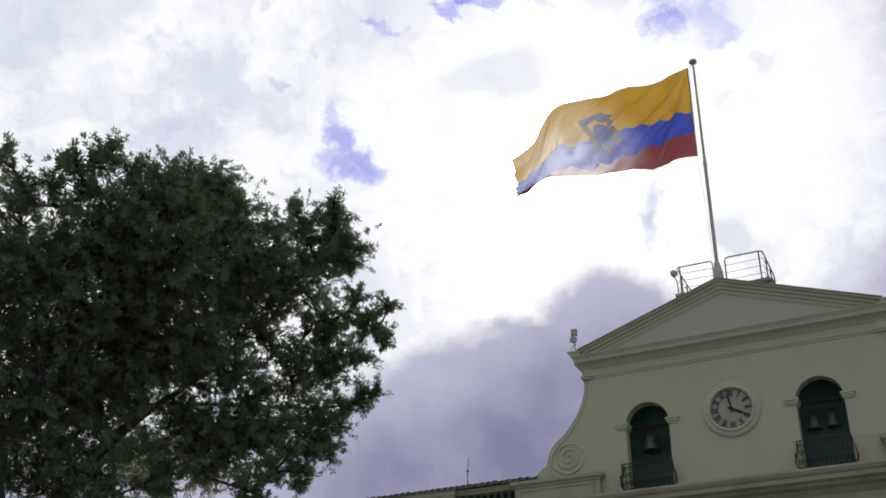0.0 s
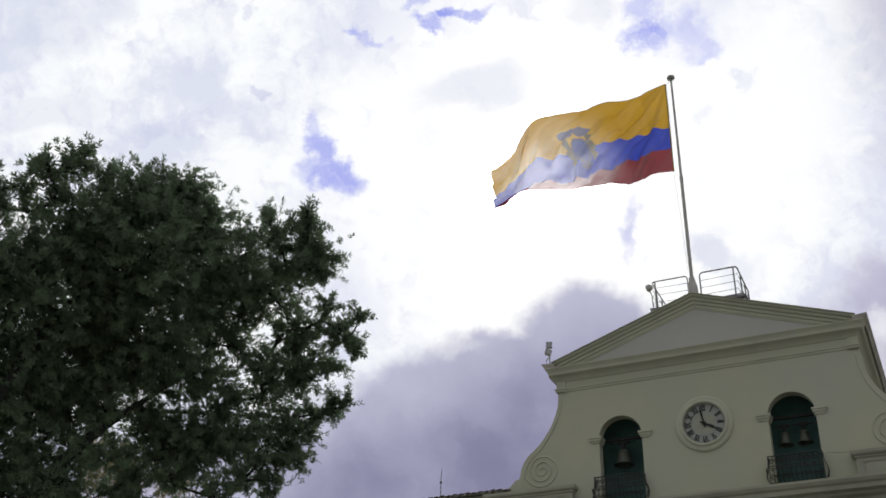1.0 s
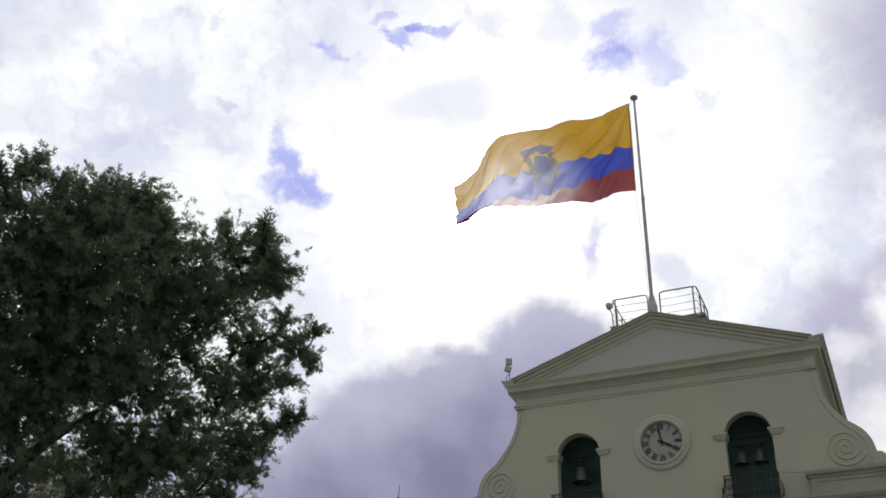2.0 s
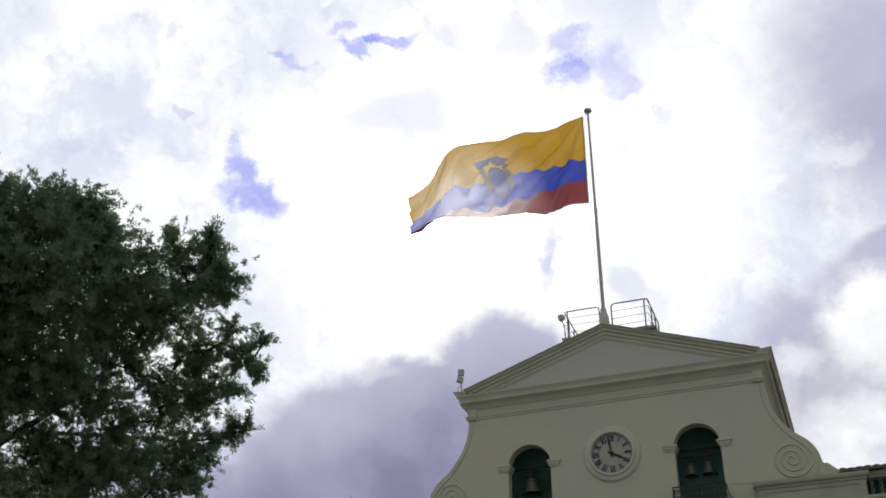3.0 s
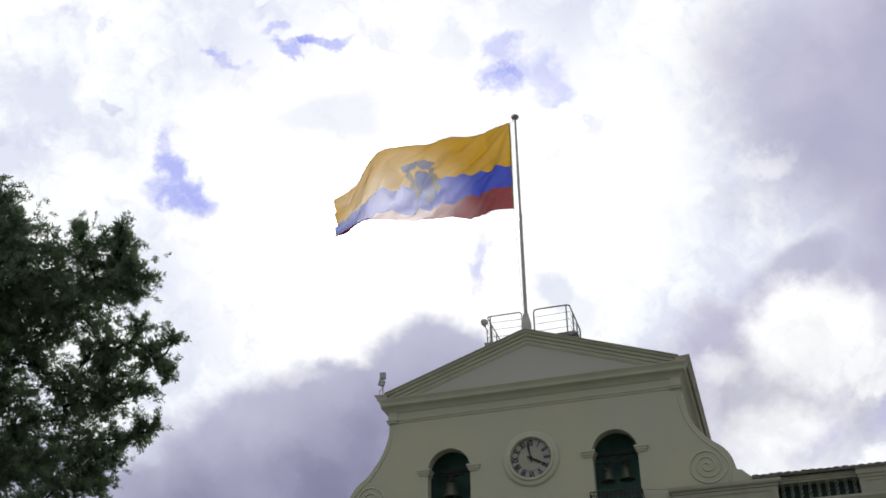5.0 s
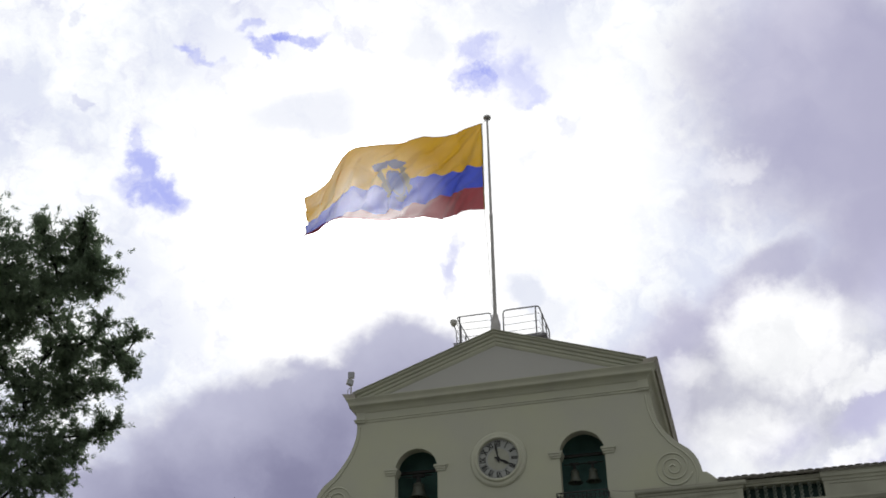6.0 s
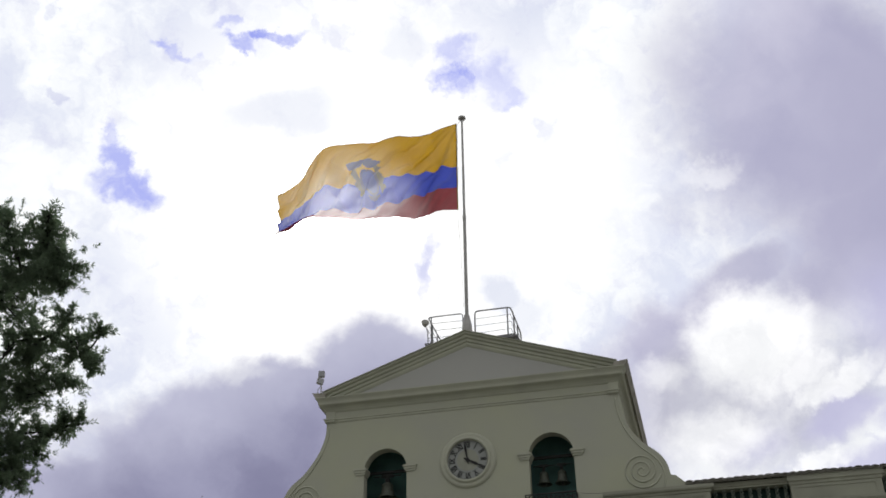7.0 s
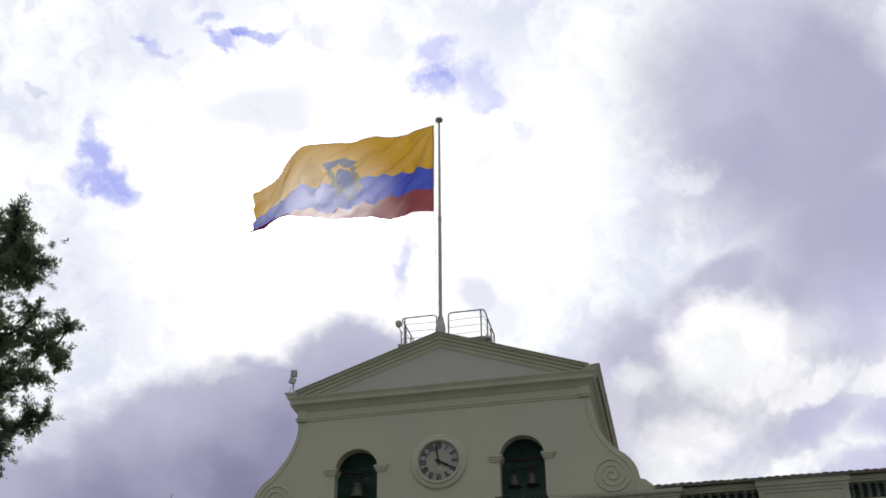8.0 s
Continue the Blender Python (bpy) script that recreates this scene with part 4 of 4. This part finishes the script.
# ---- rooftop platform with rails ----
platform = tagged(new("roof_platform"), "grey steel maintenance platform with tube rails on the gable's peak", "platform")
bm = bmesh.new()
box(bm, 0.72, 1.42, 0.62, 2.6, 16.42, 16.50, 0.01)
part("deck", bm, STEEL, platform)
bm = bmesh.new()
box(bm, -1.42, -0.72, 0.62, 2.6, 16.42, 16.50, 0.01)
part("deck", bm, STEEL, platform)
bm = bmesh.new()
for x in (-1.36, -0.78, 0.78, 1.36):
    for y in (0.7, 2.5):
        box(bm, x - 0.03, x + 0.03, y - 0.03, y + 0.03, APEX - SLOPE * abs(x) - 0.06, 16.43)
part("deck_posts", bm, STEEL, platform)


def rounded(a, corner, b, r=0.12, steps=5):
    a, corner, b = Vector(a), Vector(corner), Vector(b)
    p, q = corner + (a - corner).normalized() * r, corner + (b - corner).normalized() * r
    return [p.lerp(corner, t).lerp(corner.lerp(q, t), t) for t in (k / steps for k in range(steps + 1))]


for s, x0, x1, top in ((1, 0.12, 1.22, 17.46), (-1, -0.25, -1.34, 17.44)):
    bm = bmesh.new()
    y0, y1 = 0.7, 2.5
    foot = (x0, y0, APEX - SLOPE * abs(x0) - 0.05)
    c1, c2, c3 = (x0, y0, top), (x1, y0, top), (x1, y1, top)
    tube(bm, [foot] + rounded(foot, c1, c2) + rounded(c1, c2, c3) + rounded(c2, c3, (x1, y1, 16.5)) + [(x1, y1, 16.45)], 0.023 if s > 0 else 0.019, 8)
    part("rail_frame", bm, STEEL, platform)
    for x, y, low in ((x1 - s * 0.10, y0, 16.45), (x1, y0 + 0.55, 16.45), (x1, y0 + 1.2, 16.45)):
        bm = bmesh.new()
        tube(bm, [(x, y, low), (x, y, top - 0.02)], 0.022, 8)
        part("rail_post", bm, STEEL, platform)
    for z in (16.72, 16.96, 17.20):
        bm = bmesh.new()
        tube(bm, [(x0, y0, z), (x1, y0, z + 0.02), (x1, y1, z + 0.02)], 0.008, 5)
        part("rail_wire", bm, STEEL, platform)
    bm = bmesh.new()
    tube(bm, [(x0 + s * 0.6, y0, 16.54), (x1 + s * 0.1, y0, 16.56), (x1 + s * 0.1, y1, 16.56)], 0.02, 6)
    part("toe_rail", bm, STEEL, platform)

# ---- floodlights ----
def floodlight(base, tilt, turn):
    lamp = tagged(new("floodlight"), "grey metal floodlight pair on a short post at the roof's edge", "floodlight", "roof floodlights")
    bm = bmesh.new()
    tube(bm, [(0, 0, 0), (0, 0, 0.52)], 0.02, 8)
    tube(bm, [(-0.10, 0, 0.0), (-0.10, 0, 0.22), (-0.02, 0, 0.30)], 0.012, 6)
    part("post", bm, LAMP_GREY, lamp)
    for dx, z, h in ((-0.06, 0.37, 0.19), (0.0, 0.58, 0.20)):
        bm = bmesh.new()
        box(bm, -0.095, 0.095, -0.055, 0.055, 0, h, 0.015)
        head = part("head", bm, LAMP_GREY, lamp)
        head.matrix_basis = pose(dx, -0.02, z, tilt, 12 if dx else 0, turn + (26 if dx else 0))
        bm = bmesh.new()
        box(bm, -0.080, 0.080, -0.061, -0.053, 0.02, h - 0.02)
        part("lens", bm, GLASS_GREY, head)
    lamp.matrix_basis = pose(*base)
    return lamp


floodlight((-4.36, -0.22, 14.80), 8, 18)

spot = tagged(new("spotlight"), "round grey spotlight clamped to the platform rail", "spotlight")
bm = bmesh.new()
lathe(bm, [(0.0, -0.15), (0.022, -0.15), (0.026, -0.12), (0.055, -0.105), (0.088, -0.06), (0.108, 0.015), (0.116, 0.02), (0.116, 0.05), (0.098, 0.062), (0.0, 0.07)], 14)
ob = part("reflector", bm, LAMP_GREY, spot, smooth=True)
ob.matrix_basis = pose(0, 0, 0, 70, 0, 20)
bm = bmesh.new()
tube(bm, [(0, 0.03, -0.06), (0.06, 0.05, -0.25), (0.08, 0.04, -0.72)], 0.018, 6)
part("bracket", bm, STEEL, spot)
spot.matrix_basis = pose(-1.42, 0.66, 17.24)

# ---- aerial on the wing ----
bm = bmesh.new()
tube(bm, [(-8.33, 0.8, 11.45), (-8.33, 0.8, 12.1), (-8.30, 0.8, 12.48)], 0.018, 6, 0.010)
box(bm, -8.36, -8.30, 0.77, 0.83, 12.02, 12.08)
tagged(part("aerial", bm, STEEL), "thin metal aerial rising behind the tiled roof", "aerial")

# ---- tree ----
tree = tagged(new("tree"), "broad dark-leaved tree with narrow clustered leaves against the light", "tree")
TREE_FOOT = Vector((-3.9, -21.9, 0.0))
CROWN_HEART = [
    (-1.48, -21.35, 7.32, 0.84, 1.10), (-2.01, -21.91, 7.56, 0.42, 1.00), (-2.48, -22.54, 6.75, 0.41, 0.90), (-1.28, -20.99, 7.85, 0.40, 1.00),
    (-1.12, -20.66, 7.44, 0.51, 1.00), (-1.67, -21.71, 7.73, 0.37, 1.00), (-1.41, -21.50, 7.89, 0.35, 1.00), (-2.69, -21.86, 6.73, 0.94, 1.10),
    (-1.96, -20.90, 6.74, 0.80, 1.00), (-3.03, -23.01, 6.41, 0.75, 0.80), (-3.00, -21.64, 5.85, 0.82, 0.90), (-3.30, -22.52, 5.94, 0.98, 0.70),
    (-2.13, -22.18, 8.10, 0.24, 0.85), (-2.62, -22.92, 7.75, 0.17, 0.60), (-2.42, -22.53, 7.67, 0.12, 0.50), (-1.25, -21.29, 8.06, 0.19, 0.90),
    (-1.92, -21.86, 8.00, 0.16, 0.80), (-2.19, -22.45, 7.89, 0.19, 0.85),
]
CROWN_TOP = [
    (-2.16, -22.24, 7.68, 0.15, 0.60), (-2.47, -22.66, 7.36, 0.15, 0.80), (-2.46, -22.80, 7.55, 0.11, 0.70), (-1.88, -22.19, 8.15, 0.11, 0.60),
    (-1.41, -20.49, 7.23, 0.39, 1.00), (-1.97, -21.43, 7.05, 0.44, 1.00), (-1.85, -19.45, 6.19, 0.18, 0.90), (-1.28, -18.67, 6.76, 0.20, 0.80),
    (-2.20, -20.60, 6.30, 0.29, 0.70), (-2.11, -20.22, 6.27, 0.16, 0.70),
    (-2.28, -20.84, 5.80, 0.21, 0.80), (-1.47, -19.65, 6.89, 0.17, 0.60),
]
CROWN_SIDE = [
    (-0.81, -20.13, 7.96, 0.28, 0.80), (-0.78, -20.41, 8.11, 0.11, 0.60), (-0.55, -19.94, 8.11, 0.19, 0.80), (-0.51, -19.68, 7.93, 0.25, 0.80),
    (-0.67, -19.91, 7.56, 0.29, 0.80), (-1.20, -19.94, 7.50, 0.39, 0.90), (-0.51, -19.49, 7.76, 0.16, 0.80), (-0.72, -18.72, 7.33, 0.24, 0.90),
    (-0.54, -18.64, 7.13, 0.14, 1.00), (-1.20, -19.14, 7.27, 0.26, 0.80), (-1.62, -20.09, 7.02, 0.25, 0.70), (-1.22, -18.67, 7.01, 0.34, 0.80),
    (-1.46, -19.20, 6.86, 0.30, 0.70), (-1.06, -18.37, 7.08, 0.17, 0.80),
]
CROWN_EDGE = [
    (-1.92, -19.87, 6.59, 0.47, 0.55), (-1.05, -18.22, 6.57, 0.13, 1.00), (-1.25, -18.26, 6.51, 0.14, 1.00), (-0.91, -18.17, 6.61, 0.07, 1.00),
    (-1.38, -18.32, 6.30, 0.23, 0.90), (-1.64, -18.66, 6.05, 0.42, 0.90), (-1.76, -19.53, 5.82, 0.39, 0.85), (-0.64, -19.12, 7.53, 0.14, 0.70),
    (-0.39, -20.20, 8.20, 0.08, 0.80), (-0.41, -18.77, 7.46, 0.06, 0.90), (-1.51, -18.50, 6.33, 0.16, 0.80), (-0.56, -19.74, 7.84, 0.27, 0.80),
]
CROWN_FOOT = [
    (-1.92, -18.67, 5.66, 0.27, 0.80), (-1.52, -18.66, 5.55, 0.18, 0.80), (-1.39, -18.53, 5.91, 0.21, 0.90), (-2.18, -20.12, 5.87, 0.25, 0.90),
    (-2.37, -20.97, 6.32, 0.51, 0.60), (-2.19, -19.97, 5.58, 0.30, 0.80), (-2.66, -21.48, 6.11, 0.44, 0.70), (-2.74, -21.02, 5.63, 0.14, 0.40),
    (-3.25, -21.58, 5.40, 0.29, 0.70), (-3.18, -21.51, 4.95, 0.18, 0.50), (-2.68, -20.83, 6.08, 0.25, 0.80), (-2.32, -19.52, 5.38, 0.22, 0.80),
    (-2.28, -20.18, 5.84, 0.28, 1.00), (-1.86, -19.28, 5.21, 0.30, 0.80), (-3.03, -21.37, 5.73, 0.32, 0.90),
]
CROWN_FILL = [
    (-1.95, -19.67, 5.62, 0.34, 1.00), (-2.40, -20.72, 6.19, 0.19, 0.80), (-1.73, -19.24, 5.91, 0.27, 1.00), (-2.44, -20.25, 5.08, 0.14, 0.70),
    (-2.59, -20.64, 5.36, 0.06, 0.50), (-1.78, -19.25, 6.44, 0.12, 0.70), (-2.58, -20.90, 4.97, 0.19, 0.70), (-2.43, -20.14, 5.17, 0.17, 0.55),
    (-2.57, -20.69, 4.85, 0.25, 0.60), (-2.66, -21.19, 4.80, 0.17, 0.60), (-2.09, -21.78, 7.18, 0.44, 1.00), (-2.31, -22.16, 6.95, 0.32, 1.00),
    (-2.31, -21.08, 6.46, 0.43, 1.00), (-1.99, -20.43, 6.58, 0.38, 0.90), (-2.67, -21.25, 5.87, 0.28, 0.90), (-2.00, -19.90, 5.76, 0.32, 1.00),
]
# loose sprays that let the light through
CROWN_LOOSE = [
    (-1.64, -19.73, 7.06, 0.37, 0.55), (-1.40, -19.82, 7.27, 0.30, 0.40), (-1.15, -19.50, 7.48, 0.31, 0.50), (-2.05, -19.74, 6.49, 0.30, 0.55),
    (-1.80, -19.58, 6.54, 0.27, 0.50), (-1.55, -18.99, 6.50, 0.28, 0.45), (-2.88, -21.06, 5.37, 0.39, 0.55), (-3.13, -21.25, 4.88, 0.39, 0.55),
    (-2.51, -20.47, 5.47, 0.34, 0.55), (-2.66, -20.75, 5.79, 0.31, 0.55), (-2.40, -20.14, 5.23, 0.26, 0.45), (-2.50, -22.76, 7.24, 0.24, 0.45),
    (-2.27, -22.33, 7.45, 0.26, 0.45), (-1.07, -18.96, 7.32, 0.28, 0.45), (-1.46, -18.91, 6.73, 0.25, 0.50), (-2.89, -21.23, 5.05, 0.31, 0.35),
    (-2.44, -21.03, 5.29, 0.28, 0.40), (-2.50, -21.22, 4.91, 0.31, 0.40),
]
LOBES = CROWN_HEART + CROWN_TOP + CROWN_SIDE + CROWN_EDGE + CROWN_FOOT + CROWN_FILL + CROWN_LOOSE
# the far side of the crown
rng = random.Random(11)
LOBES += [(-5.0 + rng.uniform(-0.9, 0.6), -23.4 + rng.uniform(-0.9, 0.7), 6.0 + rng.uniform(-0.6, 0.7), rng.uniform(0.9, 1.2), 0.35) for _ in range(7)]

bm = bmesh.new()
fork = Vector((-3.05, -21.5, 4.1))
trunk_line = smooth_line([TREE_FOOT, (-3.75, -21.8, 1.6), (-3.4, -21.65, 3.0), fork], 5)
tube(bm, trunk_line, 0.24, 14, 0.15)
part("trunk", bm, BARK, tree, smooth=True)
limb_line = smooth_line([fork, (-2.76, -21.25, 4.71), (-2.52, -20.98, 5.31), (-2.36, -20.71, 5.69), (-2.15, -20.35, 6.1), (-1.95, -19.9, 6.6)], 6)
bm = bmesh.new()
tube(bm, limb_line, 0.10, 12, 0.015)
part("limb", bm, BARK, tree, smooth=True)
second_line = smooth_line([fork, (-3.0, -21.9, 4.9), (-2.6, -21.9, 5.9), (-2.4, -21.7, 6.5), (-2.2, -21.5, 7.0)], 6)
bm = bmesh.new()
tube(bm, second_line, 0.09, 10, 0.025)
part("limb", bm, BARK, tree, smooth=True)
skeleton = limb_line + second_line + trunk_line[-3:]
for x, y, z, r, _ in sorted(LOBES, key=lambda l: (Vector(l[:3]) - fork).length):
    c = Vector((x, y, z))
    start = min((p for p in skeleton if p.z < c.z + 0.2), key=lambda p: (p - c).length)
    bend = min(1.0, 0.6 * (c - start).length)
    mid = start.lerp(c, 0.5) + Vector((rng.uniform(-0.2, 0.2), rng.uniform(-0.2, 0.2), rng.uniform(-0.12, 0.08))) * bend
    line = smooth_line([start, mid, c], 6)
    skeleton += line[4:]
    bm = bmesh.new()
    tube(bm, line, 0.012 + 0.02 * min(r, 1), 7, 0.009)
    for _ in range(8):
        d = Vector((rng.gauss(0, 1), rng.gauss(0, 1), rng.gauss(0.25, 1))).normalized()
        s0 = line[rng.randrange(len(line) // 2, len(line))]
        e = c + d * r * rng.uniform(0.5, 0.85)
        m = s0.lerp(e, 0.5) + Vector((rng.uniform(-0.1, 0.1), rng.uniform(-0.1, 0.1), rng.uniform(-0.12, 0.05))) * min(1.0, 1.5 * (e - s0).length)
        tube(bm, smooth_line([s0, m, e], 4), 0.011, 5, 0.004)
    part("branch", bm, BARK, tree, smooth=True)

# a bare bough that crosses a gap in the crown
bm = bmesh.new()
tube(bm, smooth_line([(-2.36, -20.3, 6.0), (-1.95, -19.3, 6.25), (-1.70, -18.88, 6.33), (-1.45, -18.66, 6.36), (-1.18, -18.45, 6.42)], 5), 0.024, 7, 0.008)
part("branch", bm, BARK, tree, smooth=True)

# leaves: whorls of narrow blades at the twig ends
gen = np.random.default_rng(7)


def unit(a):
    return a / np.linalg.norm(a, axis=1, keepdims=True)


centres, ways, sizes = [], [], []
for x, y, z, r, thin in LOBES:
    r, thin = max(r * 0.925 - 0.03, 0.06), thin ** 0.95
    c = np.array((x, y, z))
    # inner foliage
    n = int(1480 * r ** 2 * thin) + 6
    d = unit(gen.normal(size=(n, 3)))
    centres.append(c + d * (r * 0.80 * gen.uniform(0.0, 1.0, n) ** (1 / 2.4))[:, None])
    ways.append(unit(d + gen.normal(size=(n, 3)) * 0.7))
    sizes.append(np.full(n, 1.25))
    # sprigs that stand out of the crown, a whorl at every joint
    for _ in range(int(300 * r ** 1.6 * thin) + 5):
        e = unit(gen.normal(size=(1, 3)))[0]
        g = unit((e + gen.normal(size=3) * 0.45 + np.array((0, 0, 0.30)))[None])[0]
        base = c + e * r * gen.uniform(0.70, 0.92)
        joints = gen.integers(4, 7)
        reach = np.linspace(0.0, gen.uniform(0.10, 0.34) * min(1, 0.50 + 1.5 * r), joints)
        centres.append(np.repeat(base + g * reach[:, None], 2, axis=0) + gen.normal(size=(2 * joints, 3)) * 0.018)
        ways.append(np.repeat(g[None], 2 * joints, axis=0))
        sizes.append(np.full(2 * joints, 0.9))
centres, ways, sizes = np.concatenate(centres), np.concatenate(ways), np.concatenate(sizes)
BLADES = 9
P = np.repeat(centres, BLADES, axis=0)
Wd = np.repeat(ways, BLADES, axis=0)
n = len(P)
scale_of = np.repeat(sizes, BLADES)[:, None]
P = P + Wd * gen.uniform(-0.03, 0.02, (n, 1))
rnd = gen.normal(size=(n, 3))
out = unit(rnd - (rnd * Wd).sum(1, keepdims=True) * Wd)
axis = unit(out * gen.uniform(0.45, 1.0, (n, 1)) + Wd * gen.uniform(0.1, 0.9, (n, 1)))
side = unit(np.cross(axis, Wd + 0.3 * gen.normal(size=(n, 3))))
length = gen.uniform(0.045, 0.076, (n, 1)) * scale_of
width = length * gen.uniform(0.100, 0.145, (n, 1))
quad = np.stack([P, P + axis * length * 0.5 + side * width, P + axis * length, P + axis * length * 0.5 - side * width], axis=1).reshape(-1, 3)
me = bpy.data.meshes.new("crown")
me.vertices.add(len(quad))
me.vertices.foreach_set("co", quad.astype(np.float32).ravel())
me.loops.add(len(quad))
me.loops.foreach_set("vertex_index", np.arange(len(quad), dtype=np.int32))
me.polygons.add(n)
me.polygons.foreach_set("loop_start", np.arange(0, 4 * n, 4, dtype=np.int32))
me.update(calc_edges=True)
me.materials.append(LEAF)
crown_ob = new("crown", me)
crown_ob.parent = tree
tagged(crown_ob, "dark green narrow leaves in whorls")

# ---- pale tree behind ----
pale = tagged(new("tree"), "smaller tree with drooping pale dry sprays behind the dark tree", "tree")
bm = bmesh.new()
tube(bm, smooth_line([(-5.1, -17.2, 0.0), (-5.2, -17.3, 2.2), (-5.0, -17.3, 4.2), (-4.85, -17.3, 6.0)], 5), 0.16, 10, 0.07)
part("trunk", bm, BARK, pale, smooth=True)
verts, faces = [], []
for _ in range(46):
    a, rise = gen.uniform(0, 2 * math.pi), gen.uniform(0.2, 1.0)
    tip = np.array((-4.75 + 0.95 * math.cos(a) * gen.uniform(0.3, 1), -17.3 + 0.8 * math.sin(a) * gen.uniform(0.3, 1), 6.32 + 0.75 * rise))
    drop = gen.uniform(0.45, 0.85)
    for _ in range(150):
        f = gen.uniform()
        c = tip + np.array((gen.normal() * 0.045, gen.normal() * 0.045, -drop * f))
        d = np.array((gen.normal() * 0.6, gen.normal() * 0.6, -1.0 + 0.5 * gen.normal()))
        d /= np.linalg.norm(d)
        w = np.cross(d, gen.normal(size=3))
        w /= np.linalg.norm(w)
        ln, wd = gen.uniform(0.05, 0.10), gen.uniform(0.006, 0.011)
        k = len(verts)
        verts += [tuple(c), tuple(c + d * ln * 0.5 + w * wd), tuple(c + d * ln), tuple(c + d * ln * 0.5 - w * wd)]
        faces.append((k, k + 1, k + 2, k + 3))
me = bpy.data.meshes.new("crown")
me.from_pydata(verts, [], faces)
me.materials.append(PALE_LEAF)
ob = new("crown", me)
ob.parent = pale
tagged(ob, "pale tan hanging sprays")
